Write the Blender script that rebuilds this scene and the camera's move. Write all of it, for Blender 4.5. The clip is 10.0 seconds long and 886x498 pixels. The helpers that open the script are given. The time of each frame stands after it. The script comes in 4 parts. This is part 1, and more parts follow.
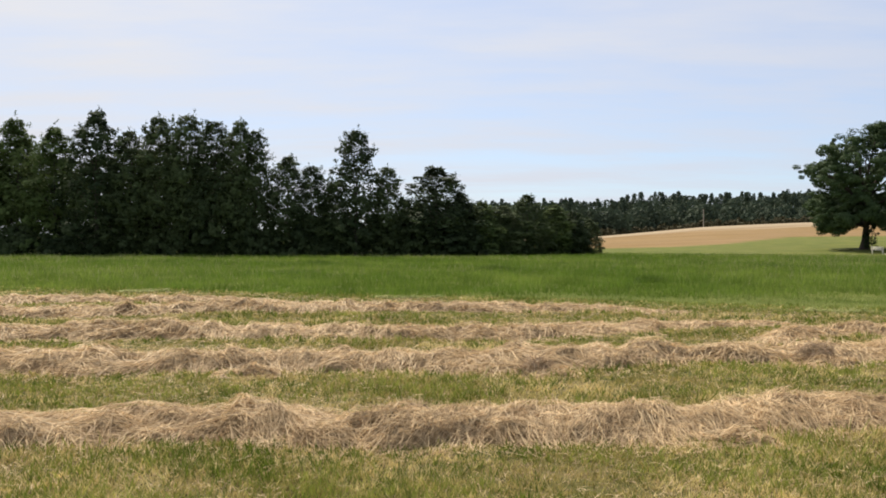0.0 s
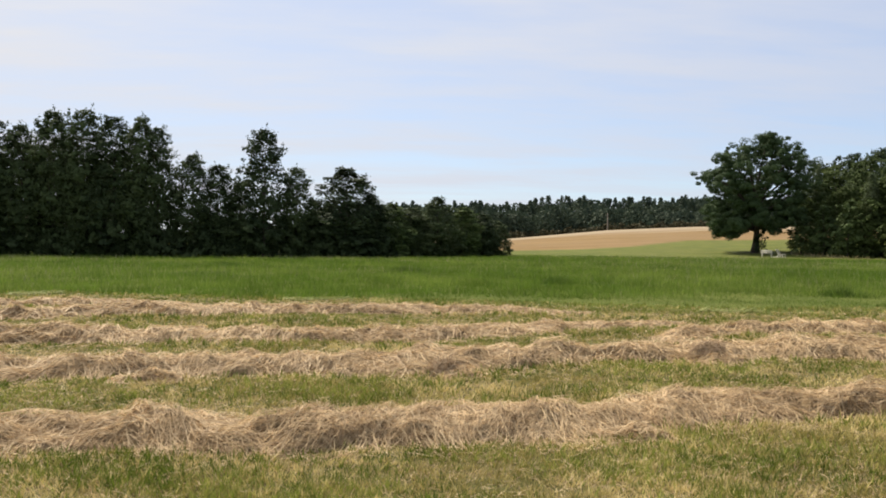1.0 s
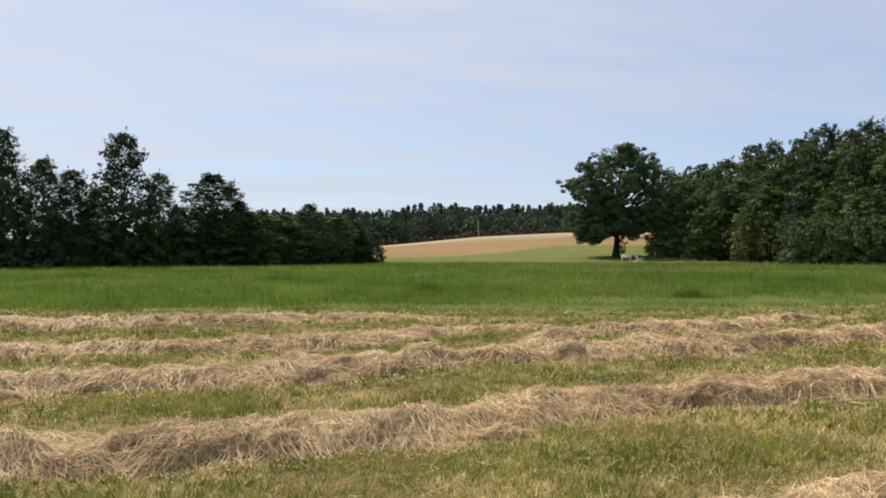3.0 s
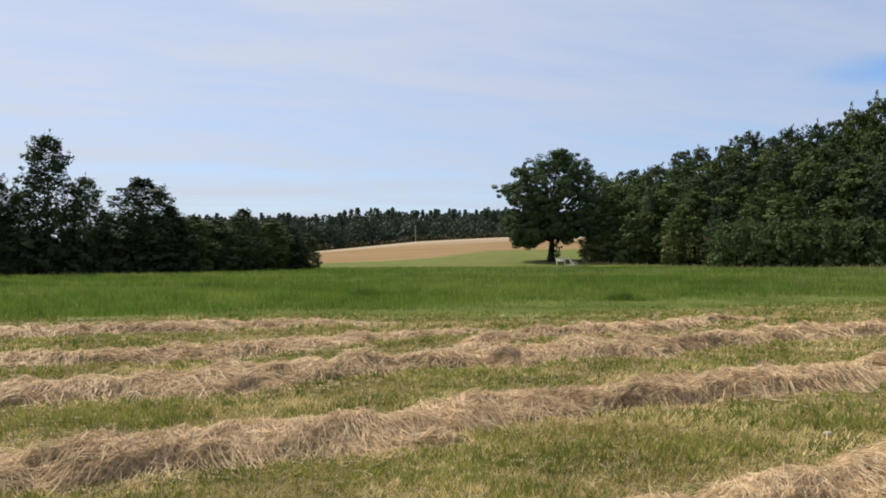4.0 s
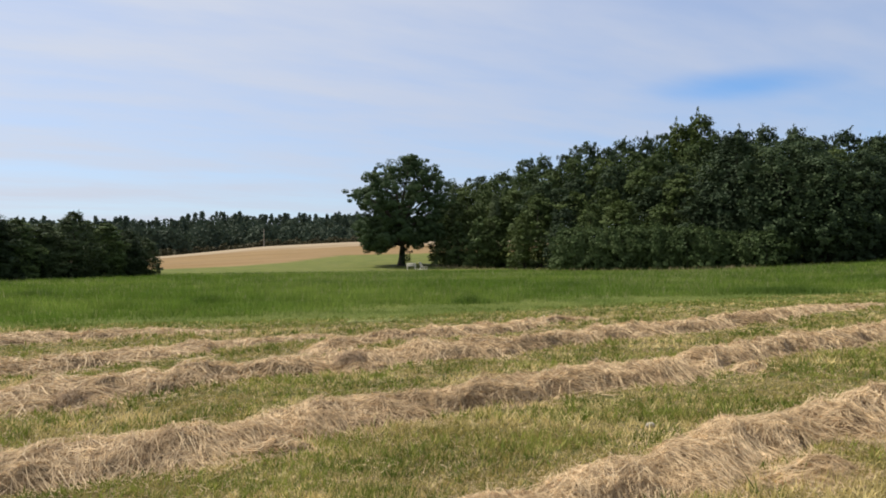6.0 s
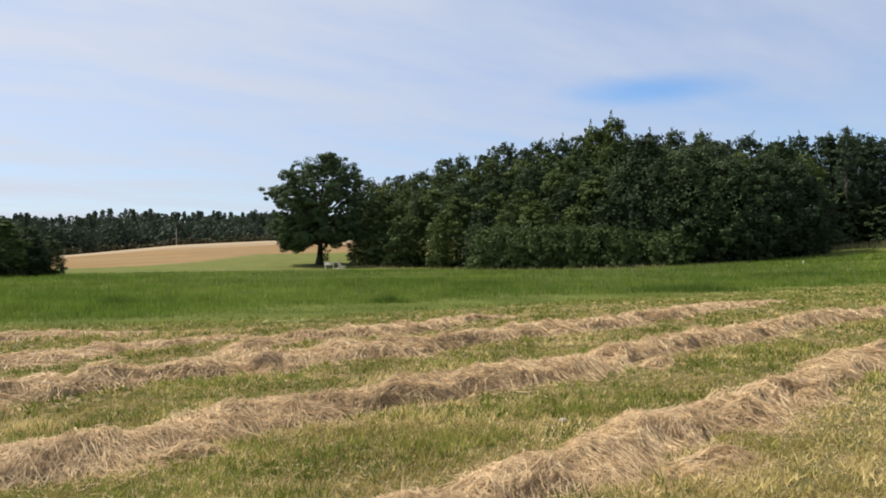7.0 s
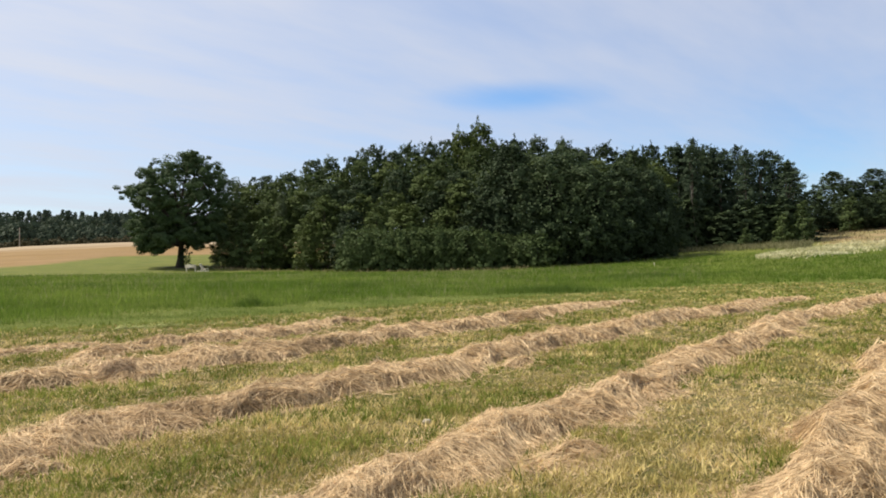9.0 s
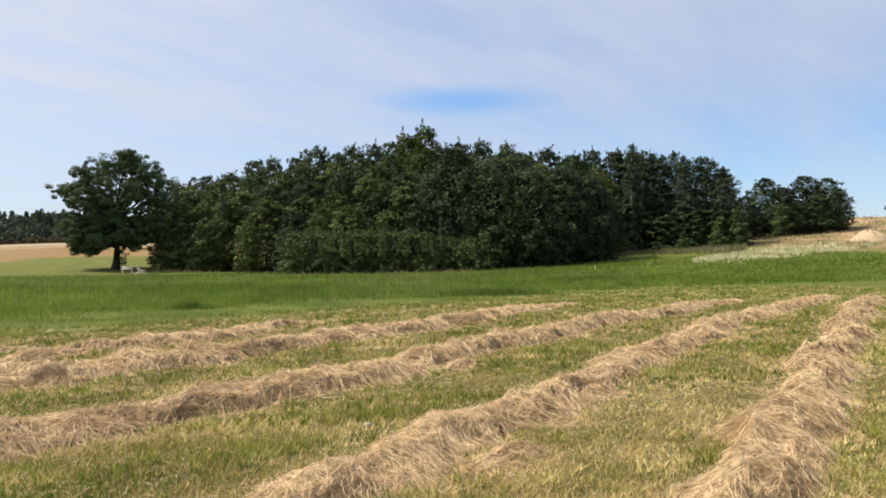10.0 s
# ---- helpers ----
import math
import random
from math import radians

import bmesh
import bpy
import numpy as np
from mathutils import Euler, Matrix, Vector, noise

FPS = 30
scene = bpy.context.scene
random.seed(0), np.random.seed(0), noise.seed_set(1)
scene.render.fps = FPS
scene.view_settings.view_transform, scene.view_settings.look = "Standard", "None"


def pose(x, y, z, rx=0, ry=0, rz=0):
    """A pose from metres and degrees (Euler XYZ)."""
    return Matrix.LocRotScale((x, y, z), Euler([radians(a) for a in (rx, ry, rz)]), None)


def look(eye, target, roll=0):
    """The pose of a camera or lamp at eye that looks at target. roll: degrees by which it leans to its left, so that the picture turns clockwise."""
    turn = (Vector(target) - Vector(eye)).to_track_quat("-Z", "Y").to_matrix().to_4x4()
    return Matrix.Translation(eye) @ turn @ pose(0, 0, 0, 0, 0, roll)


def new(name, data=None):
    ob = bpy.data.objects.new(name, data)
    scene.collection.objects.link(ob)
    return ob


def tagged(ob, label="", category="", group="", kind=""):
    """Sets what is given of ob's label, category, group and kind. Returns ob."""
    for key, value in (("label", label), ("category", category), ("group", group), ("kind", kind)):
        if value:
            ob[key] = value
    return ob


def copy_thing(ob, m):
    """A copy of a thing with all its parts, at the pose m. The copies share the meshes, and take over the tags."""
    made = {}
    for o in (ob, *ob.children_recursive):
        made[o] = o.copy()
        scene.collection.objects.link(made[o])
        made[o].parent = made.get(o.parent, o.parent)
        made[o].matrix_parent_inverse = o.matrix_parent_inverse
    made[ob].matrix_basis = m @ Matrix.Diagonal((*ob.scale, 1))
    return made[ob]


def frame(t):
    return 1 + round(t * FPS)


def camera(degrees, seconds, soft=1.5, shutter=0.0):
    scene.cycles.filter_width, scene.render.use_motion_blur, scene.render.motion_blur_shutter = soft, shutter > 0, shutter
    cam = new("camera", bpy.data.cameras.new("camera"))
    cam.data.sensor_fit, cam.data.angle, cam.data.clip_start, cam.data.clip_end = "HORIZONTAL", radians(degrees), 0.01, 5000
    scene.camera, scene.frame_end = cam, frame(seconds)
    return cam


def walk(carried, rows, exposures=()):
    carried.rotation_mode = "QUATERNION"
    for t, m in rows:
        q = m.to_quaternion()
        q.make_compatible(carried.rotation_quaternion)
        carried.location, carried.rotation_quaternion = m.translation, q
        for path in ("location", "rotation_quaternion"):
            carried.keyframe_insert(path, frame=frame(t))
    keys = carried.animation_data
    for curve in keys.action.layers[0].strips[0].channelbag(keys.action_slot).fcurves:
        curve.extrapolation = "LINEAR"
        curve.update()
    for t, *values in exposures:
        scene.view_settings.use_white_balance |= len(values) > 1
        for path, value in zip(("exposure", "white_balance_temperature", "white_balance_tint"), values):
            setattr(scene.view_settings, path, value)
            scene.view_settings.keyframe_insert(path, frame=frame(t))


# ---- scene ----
# ---- camera: a slow hand-held pan to the right, eye 1.6 m over the mown grass ----
cam = camera(59.54, 10.0, soft=1.8)
TURNS = ((0.0, -0.2, -1.03, -0.03, -0.001, 0.0), (0.5, -2.89, -1.03, -0.27, 0.012, -0.007), (1.0, -6.79, -0.88, -0.39, 0.024, -0.014),
         (1.5, -8.75, -0.73, -0.34, 0.036, -0.022), (2.0, -11.33, -0.56, -0.2, 0.049, -0.029), (2.5, -13.69, -0.48, -0.07, 0.062, -0.035), (2.7, -14.70, -0.42, -0.02, 0.067, -0.037), (3.8, -19.80, -0.05, 0.28, 0.097, -0.051),
         (4.0, -20.78, 0.02, 0.33, 0.103, -0.054), (4.5, -23.18, 0.1, 0.35, 0.118, -0.064), (5.0, -25.98, 0.2, 0.41, 0.133, -0.074),
         (5.5, -28.72, 0.3, 0.53, 0.148, -0.084), (5.7, -29.90, 0.30, 0.53, 0.153, -0.086), (6.8, -36.62, 0.20, 0.46, 0.180, -0.097), (7.0, -37.73, 0.17, 0.45, 0.184, -0.098), (7.5, -40.38, 0.06, 0.48, 0.195, -0.101),
         (8.0, -42.95, 0.04, 0.44, 0.205, -0.103), (8.5, -45.12, 0.15, 0.41, 0.214, -0.111), (9.0, -47.39, 0.27, 0.38, 0.222, -0.119),
         (9.5, -49.41, 0.37, 0.27, 0.23, -0.128), (10.0, -51.52, 0.44, 0.14, 0.239, -0.136))
walk(cam, [(t, pose(x, y, 1.6, 90 + p, r, yaw)) for t, yaw, p, r, x, y in TURNS],
     exposures=((0.0, 0.40, 6480, 10), (2.5, 0.32, 6380, 10), (4.5, 0.21, 6080, 10), (5.5, 0.22, 6100, 10), (7.0, 0.33, 6280, 10), (8.5, 0.40, 6400, 10), (10.0, 0.43, 6430, 10)))

# ---- light: hazy sky with thin cloud, sun high, ahead and to the left ----
SUN_AZ, SUN_EL = -24.0, 54.0
sun = new("sun", bpy.data.lights.new("sun", "SUN"))
sun.data.energy, sun.data.angle, sun.data.color = 4.9, radians(1.0), (1.0, 0.91, 0.76)
_d = Vector((math.sin(radians(SUN_AZ)) * math.cos(radians(SUN_EL)), math.cos(radians(SUN_AZ)) * math.cos(radians(SUN_EL)), math.sin(radians(SUN_EL))))
sun.matrix_world = look(_d * 200, (0, 0, 0))


class Nodes:
    """A short way to write a node tree."""

    def __init__(self, tree):
        self.tree = tree
        tree.nodes.clear()

    def add(self, kind, props=None, **inputs):
        n = self.tree.nodes.new(kind)
        for k, v in (props or {}).items():
            setattr(n, k, v)
        for k, v in inputs.items():
            key = int(k[1:]) if k[0] == "i" and k[1:].isdigit() else k.replace("_", " ")
            if isinstance(v, bpy.types.NodeSocket):
                self.tree.links.new(v, n.inputs[key])
            else:
                n.inputs[key].default_value = v
        return n

    def math(self, op, a, b=0.0, clamp=False):
        return self.add("ShaderNodeMath", {"operation": op, "use_clamp": clamp}, i0=a, i1=b).outputs[0]

    def noise(self, vec, scale, detail=3.0, rough=0.5):
        return self.add("ShaderNodeTexNoise", None, Vector=vec, Scale=scale, Detail=detail, Roughness=rough).outputs["Fac"]

    def ramp(self, fac, lo, hi):
        return self.add("ShaderNodeMapRange", {"interpolation_type": "SMOOTHSTEP"}, Value=fac, From_Min=lo, From_Max=hi).outputs["Result"]

    def mix(self, fac, a, b, mode="MIX"):
        n = self.tree.nodes.new("ShaderNodeMix")
        n.data_type, n.blend_type = "RGBA", mode
        for idx, v in ((0, fac), (6, a), (7, b)):
            if isinstance(v, bpy.types.NodeSocket):
                self.tree.links.new(v, n.inputs[idx])
            else:
                n.inputs[idx].default_value = (*v, 1) if isinstance(v, tuple) and len(v) == 3 else v
        return n.outputs[2]

    def link(self, a, b):
        self.tree.links.new(a, b)


world = bpy.data.worlds.new("sky")
scene.world = world
world.use_nodes = True
N = Nodes(world.node_tree)
sky = N.add("ShaderNodeTexSky", {"sky_type": "NISHITA", "sun_disc": False, "sun_elevation": radians(SUN_EL), "sun_rotation": radians(SUN_AZ),
                                 "altitude": 150.0, "air_density": 1.0, "dust_density": 0.3, "ozone_density": 3.0})
way = N.add("ShaderNodeTexCoord").outputs["Generated"]
sep = N.add("ShaderNodeSeparateXYZ", None, Vector=way)
up = N.math("ADD", N.math("MAXIMUM", sep.outputs["Z"], 0.0), 0.10)
deck = N.add("ShaderNodeCombineXYZ", None, X=N.math("DIVIDE", sep.outputs["X"], up), Y=N.math("DIVIDE", sep.outputs["Y"], up), Z=0.0).outputs[0]
streak = N.add("ShaderNodeMapping", None, Vector=deck, Rotation=(0, 0, radians(35)), Scale=(0.55, 1.5, 1)).outputs[0]
veil = N.noise(streak, 0.9, 6.0, 0.55)
wisp = N.noise(streak, 2.6, 5.0, 0.6)
az = N.math("ARCTAN2", sep.outputs["X"], sep.outputs["Y"])
# one clear slot in the cloud, and bluer air lower down on the right
slot = N.add("ShaderNodeCombineXYZ", None, X=N.math("MULTIPLY", N.math("SUBTRACT", az, radians(53.0)), 9.0),
             Y=N.math("MULTIPLY", N.math("SUBTRACT", sep.outputs["Z"], 0.196), 50.0), Z=0.0).outputs[0]
gap = N.ramp(N.add("ShaderNodeVectorMath", {"operation": "LENGTH"}, i0=slot).outputs["Value"], 1.3, 0.1)
clear = N.math("MULTIPLY", N.ramp(az, 0.75, 1.25), N.ramp(sep.outputs["Z"], 0.24, 0.10))
cover = N.math("ADD", N.math("MULTIPLY", N.ramp(veil, 0.28, 0.72), 0.40), N.math("MULTIPLY", N.ramp(wisp, 0.30, 0.80), 0.10))
cover = N.math("ADD", cover, 0.44)
cover = N.math("ADD", cover, N.math("MULTIPLY", N.ramp(az, 0.6, -0.5), 0.22))
cover = N.math("SUBTRACT", cover, N.math("MULTIPLY", gap, 0.55))
cover = N.math("SUBTRACT", cover, N.math("MULTIPLY", clear, 0.42), True)
glow = N.ramp(N.add("ShaderNodeVectorMath", {"operation": "DOT_PRODUCT"}, i0=way, i1=tuple(_d)).outputs["Value"], 0.2, 1.25)
cloud = N.mix(glow, (0.67, 0.71, 0.82), (1.0, 0.98, 0.97))
air = N.add("ShaderNodeBackground", None, Color=N.mix(1.0, sky.outputs[0], (0.80, 0.92, 1.06), "MULTIPLY"), Strength=0.108)
haze = N.add("ShaderNodeBackground", None, Color=cloud, Strength=0.715)
both = N.add("ShaderNodeMixShader", None, i0=cover, i1=air.outputs[0], i2=haze.outputs[0])
N.link(both.outputs[0], N.add("ShaderNodeOutputWorld").inputs[0])


# ---- materials ----
def material(name):
    m = bpy.data.materials.new(name)
    m.use_nodes = True
    return m, Nodes(m.node_tree)


def finish(n, colour, rough=0.8, bump=None, strength=0.3, distance=0.02, through_light=0.0, spec=0.3):
    b = n.add("ShaderNodeBsdfPrincipled", None, Base_Color=colour, Roughness=rough)
    b.inputs["Specular IOR Level"].default_value = spec
    if bump is not None:
        n.link(n.add("ShaderNodeBump", None, Height=bump, Strength=strength, Distance=distance).outputs[0], b.inputs["Normal"])
    out = b.outputs[0]
    if through_light:
        t = n.add("ShaderNodeBsdfTranslucent", None, Color=colour)
        out = n.add("ShaderNodeMixShader", None, i0=through_light, i1=out, i2=t.outputs[0]).outputs[0]
    n.link(out, n.add("ShaderNodeOutputMaterial").inputs[0])


def leaf_material(name, dark, light, pale):
    m, n = material(name)
    leaf = n.add("ShaderNodeNewGeometry").outputs["Random Per Island"]
    tree = n.add("ShaderNodeObjectInfo").outputs["Random"]
    place = n.add("ShaderNodeTexCoord").outputs["Object"]
    c = n.mix(n.math("ADD", n.math("MULTIPLY", leaf, 0.34), n.math("MULTIPLY", n.ramp(n.noise(place, 1.3, 3.0), 0.35, 0.65), 0.35)), dark, light)
    c = n.mix(n.math("MULTIPLY", n.ramp(n.noise(place, 0.45, 2.0), 0.4, 0.7), 0.5), c, pale)
    c = n.mix(n.math("MULTIPLY", n.ramp(tree, 0.2, 1.0), 0.7), c, pale)
    finish(n, c, 0.7, through_light=0.20, spec=0.12)
    return m


LEAF_ALDER = leaf_material("alder_leaf", (0.022, 0.036, 0.016), (0.052, 0.075, 0.029), (0.085, 0.112, 0.043))
LEAF_OAK = leaf_material("oak_leaf", (0.026, 0.045, 0.019), (0.048, 0.077, 0.031), (0.066, 0.102, 0.040))
LEAF_WOOD = leaf_material("wood_leaf", (0.032, 0.053, 0.017), (0.064, 0.096, 0.028), (0.108, 0.140, 0.040))
LEAF_SHRUB = leaf_material("shrub_leaf", (0.050, 0.077, 0.026), (0.088, 0.125, 0.042), (0.105, 0.143, 0.050))
# young foliage, its colour also lightened to paint in sunlight
LEAF_SUNLIT_YOUNG = leaf_material("sunlit_young_leaf", (0.065, 0.098, 0.028), (0.100, 0.140, 0.042), (0.130, 0.165, 0.055))
# a darker species' green, lowered further to paint in the wood's shade
LEAF_DARK = leaf_material("shaded_hornbeam_leaf", (0.023, 0.038, 0.018), (0.042, 0.065, 0.029), (0.060, 0.087, 0.036))
LEAF_PINE = leaf_material("pine_needle", (0.030, 0.051, 0.030), (0.054, 0.084, 0.045), (0.075, 0.105, 0.059))
LEAF_FAR = leaf_material("far_leaf", (0.028, 0.045, 0.031), (0.047, 0.070, 0.044), (0.064, 0.086, 0.052))

LEAF_PALE = leaf_material("sallow_leaf", (0.058, 0.080, 0.038), (0.098, 0.125, 0.060), (0.120, 0.148, 0.072))
LEAF_DRY = leaf_material("scrub_leaf", (0.050, 0.050, 0.026), (0.085, 0.076, 0.038), (0.12, 0.10, 0.05))


def bark_material(name, a, b):
    m, n = material(name)
    p = n.add("ShaderNodeMapping", None, Vector=n.add("ShaderNodeTexCoord").outputs["Object"], Scale=(6, 6, 1.2)).outputs[0]
    f = n.noise(p, 3.0, 6.0, 0.65)
    finish(n, n.mix(n.ramp(f, 0.3, 0.7), a, b), 0.9, f, 0.8, 0.05)
    return m


BARK = bark_material("bark", (0.035, 0.028, 0.022), (0.10, 0.082, 0.065))
BARK_PALE = bark_material("pine_bark", (0.10, 0.075, 0.06), (0.24, 0.19, 0.16))


def blade_material(name, a, b, c, patch=0.6, through_light=0.25, spec=0.08, mid=(0.42, 0.62), tuft=11.0, dark=0.5, weather=None):
    m, n = material(name)
    rnd = n.add("ShaderNodeNewGeometry").outputs["Random Per Island"]
    place = n.add("ShaderNodeNewGeometry").outputs["Position"]
    k = n.ramp(n.noise(place, patch, 4.0, 0.6), *mid)
    col = n.mix(k, n.mix(rnd, a, b), n.mix(rnd, b, c))
    col = n.mix(n.math("MULTIPLY", n.ramp(n.noise(place, tuft, 2.0), 0.35, 0.7), dark), col, n.mix(0.5, a, (0.02, 0.015, 0.005), "MIX"))
    if weather:
        col = n.mix(n.math("MULTIPLY", n.ramp(n.noise(place, 1.7, 4.0, 0.65), 0.45, 0.68), 0.3), col, weather, "MULTIPLY")
    finish(n, col, 0.6, through_light=through_light, spec=spec)
    return m


STUBBLE_BLADE = blade_material("stubble_blade", (0.19, 0.18, 0.042), (0.60, 0.49, 0.175), (0.98, 0.79, 0.41), 0.7, 0.24, dark=0.42)
GREEN_BLADE = blade_material("fresh_blade", (0.075, 0.115, 0.017), (0.225, 0.275, 0.043), (0.46, 0.45, 0.12), 0.8, 0.28, dark=0.42)
MEADOW_BLADE = blade_material("meadow_blade", (0.088, 0.155, 0.021), (0.152, 0.233, 0.032), (0.255, 0.315, 0.068), 0.10, 0.45, tuft=0.55, dark=0.58)
HAY_STRAND = blade_material("hay_strand", (0.43, 0.305, 0.17), (0.72, 0.535, 0.315), (0.89, 0.70, 0.44), 3.0, 0.24, 0.2, (0.35, 0.65), 13.0, 0.6, (0.62, 0.56, 0.46))

HAY_BED, n = material("hay_bed")
p = n.add("ShaderNodeNewGeometry").outputs["Position"]
f1 = n.noise(n.add("ShaderNodeMapping", None, Vector=p, Rotation=(0.3, 0.2, 0.9), Scale=(5, 34, 22)).outputs[0], 1.0, 5.0, 0.7)
f2 = n.noise(n.add("ShaderNodeMapping", None, Vector=p, Rotation=(0.1, 0.4, -0.7), Scale=(5, 30, 20)).outputs[0], 1.0, 5.0, 0.7)
f3 = n.noise(p, 2.0, 4.0)
c = n.mix(n.ramp(n.math("MAXIMUM", f1, f2), 0.42, 0.7), (0.17, 0.115, 0.058), (0.52, 0.375, 0.205))
c = n.mix(n.math("MULTIPLY", n.ramp(f3, 0.45, 0.75), 0.4), c, (0.26, 0.17, 0.10))
finish(n, c, 0.85, n.math("MAXIMUM", f1, f2), 1.0, 0.03)

GROUND, n = material("field_ground")
p = n.add("ShaderNodeNewGeometry").outputs["Position"]
zone = n.add("ShaderNodeSeparateColor", None, Color=n.add("ShaderNodeVertexColor", {"layer_name": "zone"}).outputs["Color"])
fine = n.noise(p, 55.0, 5.0, 0.7)
mid = n.noise(p, 2.2, 4.0, 0.6)
big = n.noise(p, 0.35, 4.0, 0.55)
mown = n.mix(n.ramp(mid, 0.38, 0.64), (0.105, 0.105, 0.030), (0.23, 0.18, 0.072))
mown = n.mix(n.math("MULTIPLY", n.ramp(fine, 0.40, 0.62), 0.75), mown, (0.055, 0.048, 0.020))
meadow = n.mix(n.ramp(big, 0.35, 0.65), (0.074, 0.098, 0.017), (0.115, 0.132, 0.026))
meadow = n.mix(n.math("MULTIPLY", n.ramp(n.noise(p, 0.06, 3.0), 0.4, 0.6), 0.4), meadow, (0.115, 0.128, 0.028))
row_lines = n.noise(n.add("ShaderNodeMapping", None, Vector=p, Rotation=(0, 0, radians(-25)), Scale=(0.02, 0.5, 0.1)).outputs[0], 1.0, 3.0)
crop = n.mix(n.ramp(row_lines, 0.4, 0.62), (0.165, 0.098, 0.036), (0.25, 0.165, 0.073))
crop = n.mix(n.math("MULTIPLY", n.ramp(n.noise(p, 0.03, 3.0), 0.4, 0.6), 0.5), crop, (0.22, 0.15, 0.075))
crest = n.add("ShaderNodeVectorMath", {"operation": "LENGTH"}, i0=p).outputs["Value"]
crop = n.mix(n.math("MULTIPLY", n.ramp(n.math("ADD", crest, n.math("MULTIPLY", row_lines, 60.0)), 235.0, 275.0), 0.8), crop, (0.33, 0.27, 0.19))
dry = n.mix(n.ramp(n.noise(p, 0.16, 5.0, 0.6), 0.40, 0.62), (0.18, 0.155, 0.07), (0.345, 0.235, 0.135))
dry = n.mix(n.ramp(n.noise(p, 0.9, 4.0, 0.6), 0.5, 0.8), dry, (0.29, 0.195, 0.11))
c = n.mix(zone.outputs[0], mown, meadow)
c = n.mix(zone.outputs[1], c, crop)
c = n.mix(zone.outputs[2], c, dry)
finish(n, c, 0.95, n.math("ADD", fine, mid), 0.6, 0.04, spec=0.1)


def plain_material(name, a, b, scale=3.0, rough=0.85, bump=0.5):
    m, n = material(name)
    f = n.noise(n.add("ShaderNodeTexCoord").outputs["Object"], scale, 6.0, 0.65)
    finish(n, n.mix(n.ramp(f, 0.3, 0.7), a, b), rough, f, bump, 0.03)
    return m


SAND = plain_material("sand", (0.37, 0.27, 0.155), (0.48, 0.365, 0.23), 1.2)
STONE = plain_material("pale_stone", (0.28, 0.25, 0.19), (0.42, 0.38, 0.30), 9.0)
PALE_WOOD = plain_material("pale_wood", (0.60, 0.56, 0.45), (0.76, 0.71, 0.58), 6.0)
POLE_WOOD = plain_material("grey_wood", (0.22, 0.19, 0.15), (0.34, 0.30, 0.25), 8.0)
FLOWER = blade_material("pale_flower", (0.46, 0.44, 0.22), (0.68, 0.64, 0.38), (0.84, 0.80, 0.56), 0.3, tuft=0.8, dark=0.4)
GREY_WEED = blade_material("grey_weed", (0.11, 0.125, 0.05), (0.19, 0.19, 0.09), (0.31, 0.28, 0.16), 0.2)
WEED = blade_material("dry_weed", (0.20, 0.185, 0.08), (0.33, 0.28, 0.14), (0.46, 0.37, 0.22), 0.2)

# ---- the lie of the land ----
def smooth(t):
    t = np.clip(t, 0, 1)
    return t * t * (3 - 2 * t)


def land(x, y):
    """Height of the ground: flat by the camera, dipping a little, with a hill ahead and a slope on the right."""
    x, y = np.asarray(x, float), np.asarray(y, float)
    r, a = np.hypot(x, y), np.degrees(np.arctan2(x, y))
    z = -0.007 * np.clip(r - 15, 0, 75)
    hill = np.interp(a, (-180, -60, 0, 8, 11.8, 18.8, 25.4, 32, 50, 90, 180), (0, 0, -0.2, 0.3, 1.35, 4.05, 5.35, 5.6, 5.6, 2, 0))
    z = z + (hill - z) * np.clip((r - 95) / 165, 0, 1) ** 1.15
    z = z - 0.012 * np.clip(r - 260, 0, 200)
    slope = 0.0006 * np.clip(np.minimum(r, 150) - 36, 0, None) ** 2 - 0.02 * np.clip(r - 150, 0, 200)
    w = smooth((a - 45) / 35) * (1 - smooth((a - 105) / 40))
    z = z * (1 - w) + slope * w
    bump = 0.02 * np.sin(x * 1.1 + 0.6 * y) * np.sin(0.9 * y - 0.4 * x) + 0.25 * np.clip((r - 40) / 200, 0, 1) * np.sin(x * 0.05) * np.sin(y * 0.043 + 1)
    return z + bump


EDGE = ((-60, 37), (-16, 25.2), (-8, 22.9), (-2.8, 21.1), (1.7, 19.8), (5.5, 18.3), (9, 16.6), (15, 17.0), (27, 16.8), (36, 15.0), (44, 10.0), (60, -4.0), (120, -60))


def meadow_edge(x):
    return np.interp(x, [e[0] for e in EDGE], [e[1] for e in EDGE])


def tall_edge(x):
    """Where the uncut tall grass begins."""
    return meadow_edge(x) + np.interp(x, (-12, 0, 5, 10, 18, 30, 45), (0.0, 0.6, 2.6, 4.6, 4.6, 2.4, 1.5))


def mesh_of(name, verts, faces, mat):
    """A mesh from arrays: verts (n, 3), faces (m, 3 or 4)."""
    me = bpy.data.meshes.new(name)
    verts, faces = np.ascontiguousarray(verts, np.float32), np.ascontiguousarray(faces, np.int32)
    k = faces.shape[1]
    me.vertices.add(len(verts))
    me.vertices.foreach_set("co", verts.ravel())
    me.loops.add(faces.size)
    me.loops.foreach_set("vertex_index", faces.ravel())
    me.polygons.add(len(faces))
    me.polygons.foreach_set("loop_start", np.arange(0, faces.size, k, dtype=np.int32))
    me.materials.append(mat)
    me.update(calc_edges=True)
    return me


def smooth_shade(me):
    me.polygons.foreach_set("use_smooth", np.ones(len(me.polygons), bool))
    return me


def part(name, me, parent, label=""):
    ob = new(name, me)
    ob.parent = parent
    return tagged(ob, label) if label else ob


